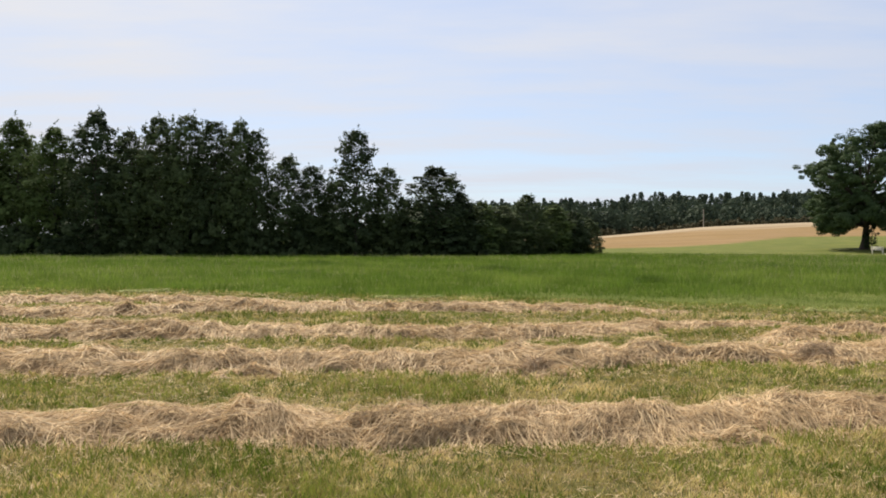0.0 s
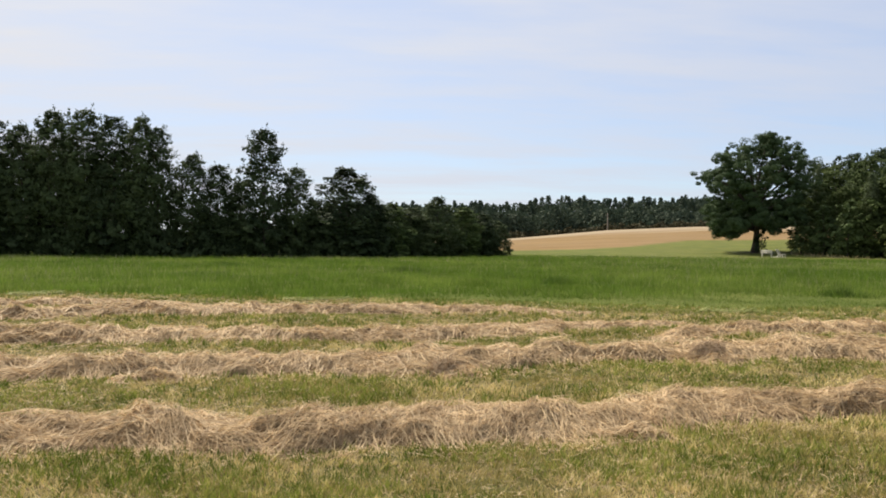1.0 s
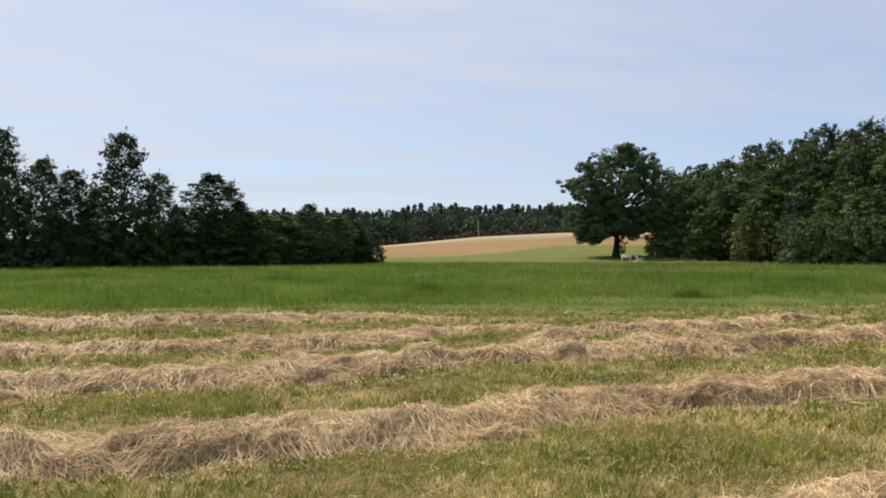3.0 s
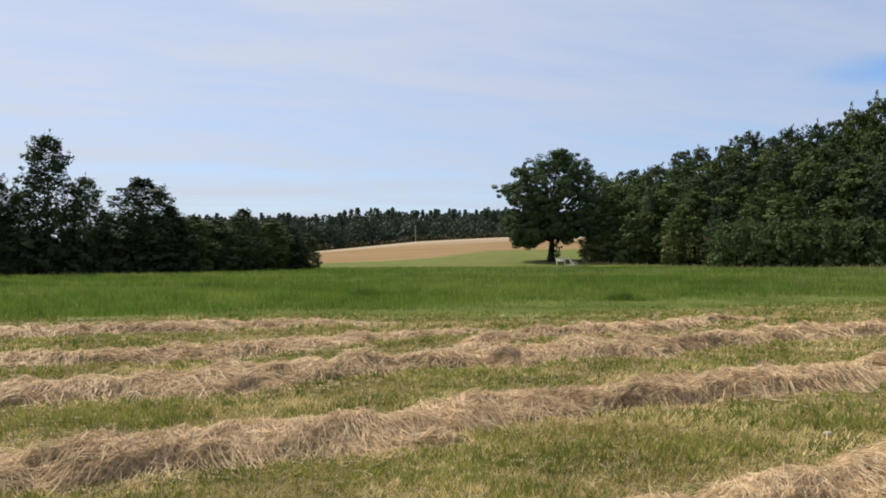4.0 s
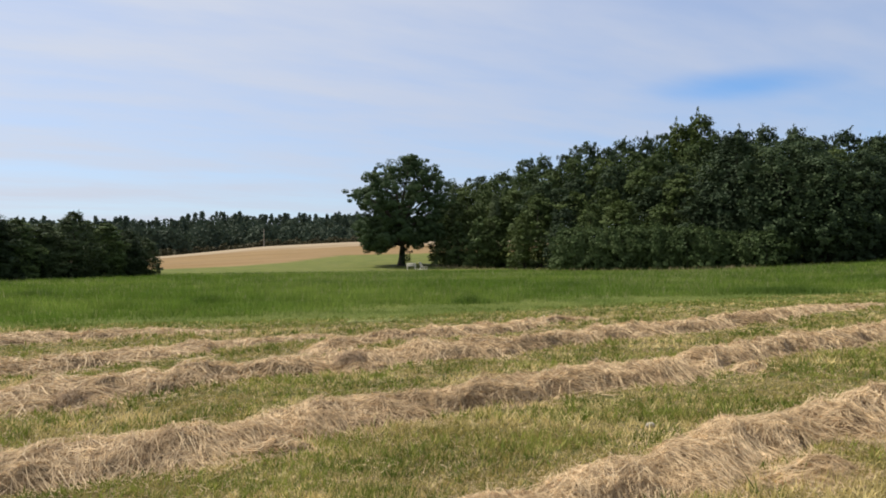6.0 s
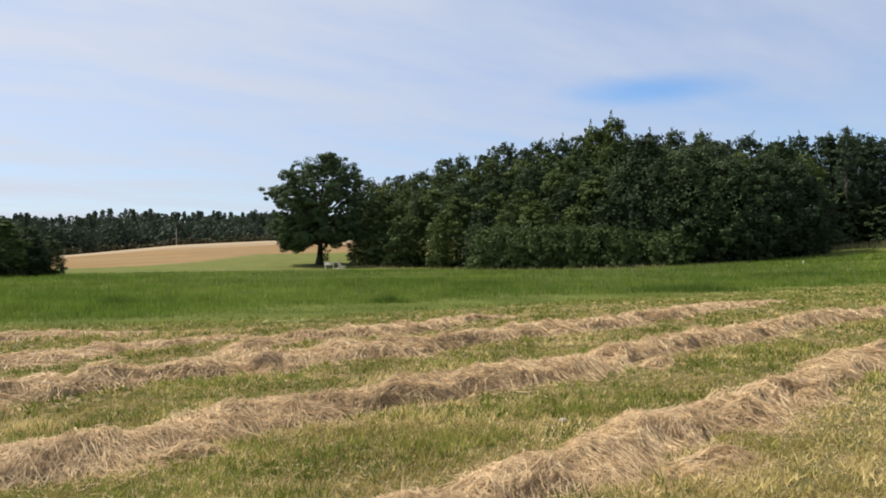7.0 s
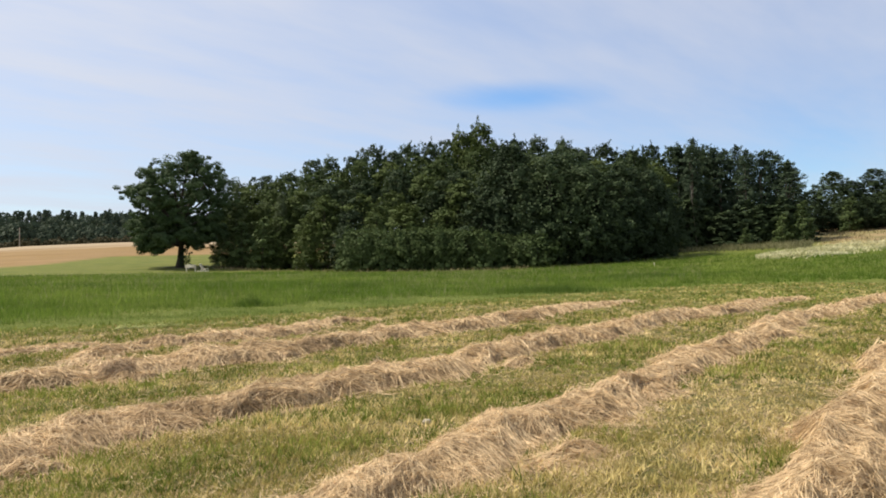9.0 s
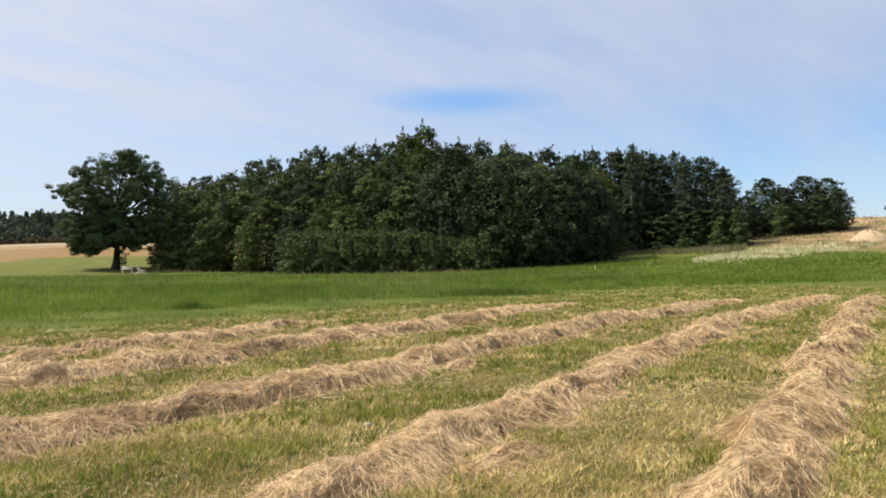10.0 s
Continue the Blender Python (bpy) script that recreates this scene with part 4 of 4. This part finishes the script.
# distance behind the edge, share of the skyline's height, step and width on the sunny part, where it ends
for k, (back, share, step, wide, last) in enumerate(((0, 0.42, 2.5, 6.2, 52.5), (4, 0.60, 2.5, 6.8, 52.5), (8, 0.75, 2.3, 6.6, 53), (13, 0.89, 2.2, 6.6, 64.5), (19, 0.99, 1.6, 6.4, 66))):
    a = 32.8 + 0.9 * (k % 2)
    while a < last:
        # leaf tone paints the light: paler kinds for lit trees, darker for shaded
        sunny = k < 4 and rng.random() < (0.55 if k == 0 else 0.82)
        pool = (wood_high if sunny else dark_high) if k > 1 else (wood_kinds if sunny else dark_kinds)
        plant(pool[int(rng.integers(0, len(pool)))], a, wood_front(a) + back + rng.uniform(-1, 1), float(np.interp(a, TOP_A, TOP_E)) * (share + rng.uniform(-0.05, 0.04)), wide * rng.uniform(0.8, 1.25))
        a += step * rng.uniform(0.8, 1.2)
# their dark leaf colour includes the shade on this side
# the broad dark trees of its corner, leafy down to the ground
for a, share, w, back in ((52.6, 0.93, 12.5, 3), (55.6, 0.88, 12, 1.5), (58.2, 0.80, 10.5, 0.5), (60.4, 0.84, 10.5, 1.5), (62.3, 0.78, 8.5, 1), (57.0, 0.97, 10, 6), (61.4, 0.97, 9, 6), (54.2, 0.55, 8, 0), (59.4, 0.5, 8, -0.5), (63.3, 0.52, 6, 0)):
    plant(dark_broad[int(rng.integers(0, 2))], a, wood_front(a) + back, float(np.interp(a, TOP_A, TOP_E)) * share, w * 7 / 11, "broad dark tree leafy down to the ground")
plant(spruce, 50.4, 104, 9.35, 8.5)
plant(spruce, 48.9, 106, 8.8, 7.5, "pointed tree standing above the wood")
sallow = wood_tree("sallow_tree", "pale grey-green tree among darker wood trees", "egg", 0.2, 240, LEAF_PALE, 433)
plant(sallow, 35.7, 103, 4.3, 2.8)
plant(sallow, 32.6, 118, 4.9, 2.6)
for a, top, w in ((31.6, 1.9, 3.6), (33.0, 2.3, 4.2), (34.4, 2.6, 4.4)):
    plant(small_conifer, a, wood_front(a) - 3, top, w, "dark young conifer at the wood's corner")
# shrub hedge in front of it
shrub = tree("shrub", "grey-green willow shrub in front of the wood", "shrub", "bush", 4.5, 5, 0.1, 90, 22, 0.19, 0.06, LEAF_SHRUB, BARK, 0.06, 450, 6, 0.4, 22, 100)
for q in range(23):
    a = 40.6 + q * 0.62 + rng.uniform(-0.3, 0.3)
    tagged(place(shrub, a, 84.5 + rng.uniform(-1, 1), rng.uniform(4.3, 4.9) * (1 - 0.020 * max(0, q - 9)), rng.uniform(3.6, 5.4), 4.5, 5, rng.uniform(0, 360)), group="shrubs before the wood")
# pines beyond the wood's corner
pine_kinds = [tree("pine_tree", "dark tall pine with bare lower trunk", "tree", "pine", 15, 5, 1.6, 190, 20, 0.23, 0.055, LEAF_PINE, BARK_PALE, 0.2, 470 + q, 14, 0.5, 44, 60) for q in range(2)]
for q in range(18):
    a = 64.7 + (q % 9) * 0.88 + 0.4 * (q // 9) + rng.uniform(-0.3, 0.3)
    r = 112 + 7 * (q // 9) + rng.uniform(-2, 2)
    x, y = r * math.sin(radians(a)), r * math.cos(radians(a))
    h = EYE + r * math.tan(radians(float(np.interp(a, TOP_A, TOP_E)) * rng.uniform(0.90, 1.06))) - float(land(x, y))
    tagged(place(pine_kinds[q % 2], a, r, h, rng.uniform(3.8, 5.4), 15, 5, rng.uniform(0, 360)), group="pines beyond the wood")
for q in range(11):
    a = 64.3 + q * 0.78
    tagged(place(small_dark, a, 109 + rng.uniform(-1, 2), rng.uniform(4.0, 7.0), rng.uniform(4.4, 6.0), 12, 7, rng.uniform(0, 360), "dark dense low tree under the pines"), group="low trees under the pines")
for a, r, h, w in ((68.9, 105, 2.4, 2.0), (71.2, 106, 3.8, 2.8), (72.4, 107, 5.2, 3.4), (75.2, 122, 4.8, 3.6)):
    tagged(place(small_conifer, a, r, h, w, 12, 7, rng.uniform(0, 360), "young bushy conical tree before the pines"), group="young trees")
grove_kind = tree("grove_tree", "dark rounded tree in the grove on the rise", "tree", "dome", 12, 7, 0.2, 190, 20, 0.27, 0.05, LEAF_DARK, BARK, 0.2, 431, 8, 1.3, 50, 0)
# rounded grove on the rise, and one more tree past it
for a, e, w, r in ((72.9, 3.9, 5, 130), (74.2, 5.15, 6.6, 131), (75.3, 4.5, 5.6, 128), (76.6, 5.2, 6.8, 130), (78.0, 5.0, 6.0, 131), (78.7, 4.3, 4.2, 128),
                   (74.9, 3.2, 4.2, 124), (77.4, 3.9, 5.4, 126), (73.6, 3.0, 4.2, 124), (76.2, 3.4, 4.4, 124), (82.7, 4.6, 6.0, 152), (84.2, 4.8, 8, 155)):
    x, y = r * math.sin(radians(a)), r * math.cos(radians(a))
    h = EYE + r * math.tan(radians(e)) - float(land(x, y))
    tagged(place(grove_kind, a, r, h, w * 1.1, 12, 7, rng.uniform(0, 360), "dark rounded tree in the grove on the rise"), group="grove on the rise")
for proto in (*alder_kinds, alder_back, bush, *wood_kinds, *wood_high, *dark_kinds, *dark_high, *dark_broad, small_conifer, small_dark, spruce, sallow, grove_kind, shrub, *pine_kinds):
    drop(proto)

# far forest behind the hill field
pv, po = [], []
for q in range(470):
    a = -2 + 42 * ((q * 0.618034) % 1.0) + rng.uniform(-0.15, 0.15)
    front = q % 5 < 2
    conifer = rng.random() < (0.25 if front else 0.6)
    r = rng.uniform(270, 284) if front else rng.uniform(286, 350)
    e = float(np.interp(a, (0, 3.4, 9, 13, 15, 21, 24.4, 40), (2.5, 2.55, 2.65, 2.7, 3.0, 2.85, 3.0, 3.0))) * (rng.uniform(0.45, 0.8) if front else (rng.uniform(0.88, 1.06) if conifer else rng.uniform(0.82, 0.96)))
    x, y = r * math.sin(radians(a)), r * math.cos(radians(a))
    z = float(land(x, y))
    h = EYE + r * math.tan(radians(e)) - z
    form = PROFILE["cone" if conifer else "dome"]
    w = rng.uniform(5.0, 7.0) if conifer else rng.uniform(8, 12)
    u, t = rng.random(400) ** 0.85, rng.uniform(0, 2 * np.pi, 400)
    lobe = 1 + 0.16 * np.sin(3 * t + 9 * u + q) + 0.12 * np.sin(5 * t - 14 * u + 2 * q)
    rad = form(u) * w / 2 * lobe * rng.uniform(0.45, 1.0, 400) ** 0.4
    p = np.stack([rad * np.cos(t), rad * np.sin(t), h * u * 0.98 + 0.2], -1)
    o = unit(np.stack([np.cos(t), np.sin(t), 0.1 + 0.2 * u], -1))
    pv.append(p + np.array([x, y, z])), po.append(o)
v, f = leaves(rng, np.vstack(pv), 0.70, np.vstack(po), 0.6)
tagged(new("far_forest", mesh_of("far_forest", v, f, LEAF_FAR)), "distant mixed forest of spruce and broadleaf trees", "forest", kind="stuff")
# brownish scrub along the forest's foot
pv, po = [], []
for q in range(70):
    a, r = 11 + 18 * ((q * 0.618034) % 1.0), rng.uniform(262, 268)
    x, y = r * math.sin(radians(a)), r * math.cos(radians(a))
    p, o, c = crown_points(rng, "bush", rng.uniform(0.7, 2.6), rng.uniform(2.5, 4.5), 0.1, 10, 7, 0.12, 0.5, 8)
    pv.append(p + np.array([x, y, float(land(x, y))])), po.append(o)
v, f = leaves(rng, np.vstack(pv), 0.6, np.vstack(po))
tagged(new("far_scrub", mesh_of("far_scrub", v, f, LEAF_DRY)), "brownish scrub along the foot of the far forest", "scrub", kind="stuff")


# ---- the rise on the right: sand heap, pale flowering patch, weeds ----
def at(az, r):
    return r * math.sin(radians(az)), r * math.cos(radians(az))


def sand_heap():
    x, y = at(80.4, 112)
    g = np.random.default_rng(61)
    u, v = np.meshgrid(np.linspace(0, 1, 15), np.linspace(0, 2 * np.pi, 37)[:-1], indexing="ij")
    edge = 1 + 0.10 * np.sin(2 * v + 1) + 0.07 * np.sin(3 * v) + 0.04 * np.sin(7 * v)
    px, py = u * 3.4 * edge * np.cos(v), u * 2.4 * edge * np.sin(v)
    pz = 1.3 * np.clip(1 - u ** 1.7, 0, 1) * (1 + 0.08 * np.sin(5 * v + 4 * u)) + 0.05 * np.sin(9 * u + 3 * v) * (1 - u)
    wz = land(px + x, py + y) - 0.05
    P = np.stack([px + x, py + y, wz + pz], -1).reshape(-1, 3)
    a, b = np.meshgrid(np.arange(14), np.arange(36), indexing="ij")
    bn = (b + 1) % 36
    F = np.stack([a * 36 + b, (a + 1) * 36 + b, (a + 1) * 36 + bn, a * 36 + bn], -1).reshape(-1, 4)
    tagged(new("sand_heap", smooth_shade(mesh_of("sand_heap", P, F, SAND))), "pale yellow sand heap on the dry rise", "sand heap")


sand_heap()


def fan_grass(name, label, category, n, az, dist, mat, height, width, seed, keep=None):
    """Upright plants over a stretch of the rise."""
    g = np.random.default_rng(seed)
    a, r = g.uniform(*az, n), g.uniform(*dist, n)
    if keep is not None:
        k = keep(a, r, g)
        a, r = a[k], r[k]
    x, y = r * np.sin(np.radians(a)), r * np.cos(np.radians(a))
    v, f = blades(g, x, y, g.uniform(*height, len(x)), g.uniform(0.6, 1.4, len(x)) * width, g.uniform(0.2, 0.9, len(x)))
    tagged(new(name, mesh_of(name, v, f, mat)), label, category, kind="stuff")


fan_grass("pale_flowers", "patch of pale yellow-white flowering plants on the rise", "flowers", 60000, (69.5, 81), (76, 112), FLOWER, (0.10, 0.32), 0.10, 71,
          lambda a, r, g: (np.abs(r - (84 + (a - 70) * 1.8)) < 8 * np.clip(1 - np.abs(a - 74.6) / 5.6, 0, 1) ** 0.6 + g.normal(0, 2.0, len(a))) & (patchy(a * 3, r * 0.5, 1.3, 0.4) + g.normal(0, 0.4, len(a)) > -0.25))
fan_grass("tall_weeds", "tall grey-green weeds below the pines", "weeds", 9000, (63.5, 73.0), (96, 112), GREY_WEED, (0.15, 0.75), 0.06, 72, lambda a, r, g: r > 97 + (72 - a) * 0.9 + g.normal(0, 2.5, len(a)))
fan_grass("dry_grass", "dry bleached grass on the rise", "grass", 9000, (70, 88), (96, 150), WEED, (0.15, 0.5), 0.09, 73, lambda a, r, g: (r > 102 + (74 - a) * 1.0) & (patchy(a * 2, r * 0.2, 1.0, 1.0) + g.normal(0, 0.4, len(a)) > -0.2))
fan_grass("edge_grass", "pale dry grass along the foot of the wood", "grass", 7000, (31, 54), (79, 106), WEED, (0.2, 0.55), 0.06, 74,
          lambda a, r, g: np.abs(r - np.interp(a, (31, 40, 52, 58, 64), (106, 83, 81, 82, 88)) + 1) < 1.3)

# leaning pale trunk among the pines
x, y = at(65.7, 108)
z = float(land(x, y))
t = np.linspace(0, 1, 7)
bare = tagged(new("bare_trunk"), "pale bare leaning birch trunk among dark pines", "tree")
bare.location = (x, y, z)
part("trunk", smooth_shade(mesh_of("trunk", *tube(np.stack([-0.9 * t + 0.2 * t ** 2, 0.6 * t, -0.2 + 8.6 * t], -1), 0.075 * (1 - 0.7 * t), 8), POLE_WOOD)), bare)
for k, (h, dx) in enumerate(((5.2, 0.9), (6.4, -0.8), (7.3, 0.6))):
    q = np.linspace(0, 1, 4)
    part("limb", smooth_shade(mesh_of("limb", *tube(np.stack([-0.9 * h / 8.6 + dx * q, 0.6 * h / 8.6 + 0 * q, h - 0.2 + 0.9 * q], -1), 0.04 * (1 - 0.7 * q), 6), POLE_WOOD)), bare)

# wooden pole at the edge of the hill field
x, y = at(18.78, 262)
pole = tagged(new("wooden_pole"), "grey weathered wooden pole at the field edge", "pole")
pole.location = (x, y, float(land(x, y)))
t = np.linspace(0, 1, 5)
part("shaft", smooth_shade(mesh_of("shaft", *tube(np.stack([0 * t, 0 * t, -0.3 + 5.9 * t], -1), 0.17 - 0.05 * t, 10), POLE_WOOD)), pole)
part("cap", mesh_of("cap", *tube(np.array([[0, 0, 5.55], [0, 0, 5.62], [0, 0, 5.7]]), [0.16, 0.16, 0.02], 10), POLE_WOOD), pole)


# pale wooden seats under the oak
def beam(a, b, w, h):
    """A squared timber from a to b."""
    a, b = np.array(a, float), np.array(b, float)
    d = unit((b - a)[None])[0]
    ref = np.array([0, 0, 1.0]) if abs(d[2]) < 0.9 else np.array([0, 1.0, 0])
    s = unit(np.cross(d, ref)[None])[0]
    u = np.cross(s, d)
    v = np.array([q + s * i * w / 2 + u * j * h / 2 for q in (a, b) for i, j in ((-1, -1), (1, -1), (1, 1), (-1, 1))])
    f = np.array([(0, 1, 2, 3), (7, 6, 5, 4), (0, 4, 5, 1), (1, 5, 6, 2), (2, 6, 7, 3), (3, 7, 4, 0)])
    return v, f


def plank(name, parent, a, b, w, h):
    return part(name, mesh_of(name, *beam(a, b, w, h), PALE_WOOD), parent)


x, y = at(29.5, 98)
bench = tagged(new("garden_bench"), "pale weathered plank bench in grass under the oak", "bench")
bench.matrix_world = pose(x, y, float(land(x, y)), 0, 0, -24) @ Matrix.Scale(1.0, 4)
for k in range(3):
    plank("seat_plank", bench, (-0.62, -0.15 + 0.16 * k, 0.50), (0.62, -0.15 + 0.16 * k, 0.50), 0.145, 0.05)
for k in range(2):
    plank("back_plank", bench, (-0.62, 0.27, 0.62 + 0.17 * k), (0.62, 0.30, 0.62 + 0.17 * k), 0.03, 0.14)
for i in (-0.5, 0.5):
    for j in (-0.15, 0.18):
        plank("leg", bench, (i, j, -0.05), (i, j, 0.47), 0.09, 0.09)
x, y = at(30.4, 98)
seat = tagged(new("deck_chair"), "pale wooden reclining chair in grass under the oak", "chair")
seat.matrix_world = pose(x, y, float(land(x, y)), 0, 0, -60) @ Matrix.Scale(1.0, 4)
for k in range(4):
    plank("seat_plank", seat, (-0.1 + 0.16 * k, -0.32, 0.30 + 0.03 * k), (-0.1 + 0.16 * k, 0.32, 0.30 + 0.03 * k), 0.13, 0.035)
for k in range(5):
    plank("back_plank", seat, (-0.22 - 0.07 * k, -0.32, 0.36 + 0.13 * k), (-0.22 - 0.07 * k, 0.32, 0.36 + 0.13 * k), 0.035, 0.12)
for j in (-0.3, 0.3):
    plank("leg", seat, (0.36, j, -0.05), (0.30, j, 0.38), 0.06, 0.06)
    plank("leg", seat, (-0.5, j, -0.05), (-0.12, j, 0.34), 0.06, 0.06)
x, y = at(30.3, 93)
slab = tagged(new("flat_board"), "pale flat board lying in the grass", "board")
slab.matrix_world = pose(x, y, float(land(x, y)) + 0.22, 0, 0, -10)
for k in range(3):
    plank("plank", slab, (-0.6, -0.2 + 0.2 * k, 0), (0.6, -0.2 + 0.2 * k, 0.02), 0.19, 0.05)


# white stake in the meadow before the wood
x, y = at(62.8, 71)
stake = tagged(new("marker_stake"), "small white wooden marker stake in the meadow", "stake")
stake.matrix_world = pose(x, y, float(land(x, y)))
part("post", mesh_of("post", *beam((0, 0, -0.2), (0.02, 0, 0.42), 0.045, 0.035), PALE_WOOD), stake)
part("cap", mesh_of("cap", *beam((0.02, 0, 0.42), (0.021, 0, 0.45), 0.055, 0.045), PALE_WOOD), stake)


# thin swaths of freshly cut grass at the meadow's edge
SWATH = blade_material("cut_swath", (0.26, 0.30, 0.09), (0.40, 0.42, 0.16), (0.52, 0.50, 0.24), 1.0, 0.25)


def grass_swath(x0, y0, length, seed):
    g = np.random.default_rng(seed)
    n = int(260 * length)
    u = g.uniform(-0.5, 0.5, n) * length
    v = g.normal(0, 0.10, n) * (1 - (2 * u / length) ** 2 * 0.7)
    bx, by = x0 + u, y0 + v + 0.12 * np.sin(2 * u + seed)
    t = g.normal(0.1, 0.6, n)
    way = unit(np.stack([np.cos(t), np.sin(t), g.normal(0.06, 0.15, n)], -1))
    side = unit(np.stack([-way[:, 1], way[:, 0], g.normal(0, 0.4, n)], -1))
    lift = g.uniform(0.01, 0.06, n) * np.exp(-(v / 0.14) ** 2)
    vt, ft = ribbon(np.stack([bx, by, land(bx, by) + lift + 0.02], -1), way, side, g.uniform(0.12, 0.35, n), g.uniform(0.008, 0.015, n), g.uniform(0, 0.3, n), g.normal(0, 0.2, n))
    tagged(new("grass_swath", mesh_of("grass_swath", vt, ft, SWATH)), "thin swath of freshly cut pale green grass", "cut grass", "cut swaths at the meadow edge")


for q, (sx, sl) in enumerate(((-0.9, 1.6), (8.3, 1.5), (-8.6, 1.4))):
    grass_swath(sx, float(meadow_edge(sx)) - 0.75, sl, 80 + q)
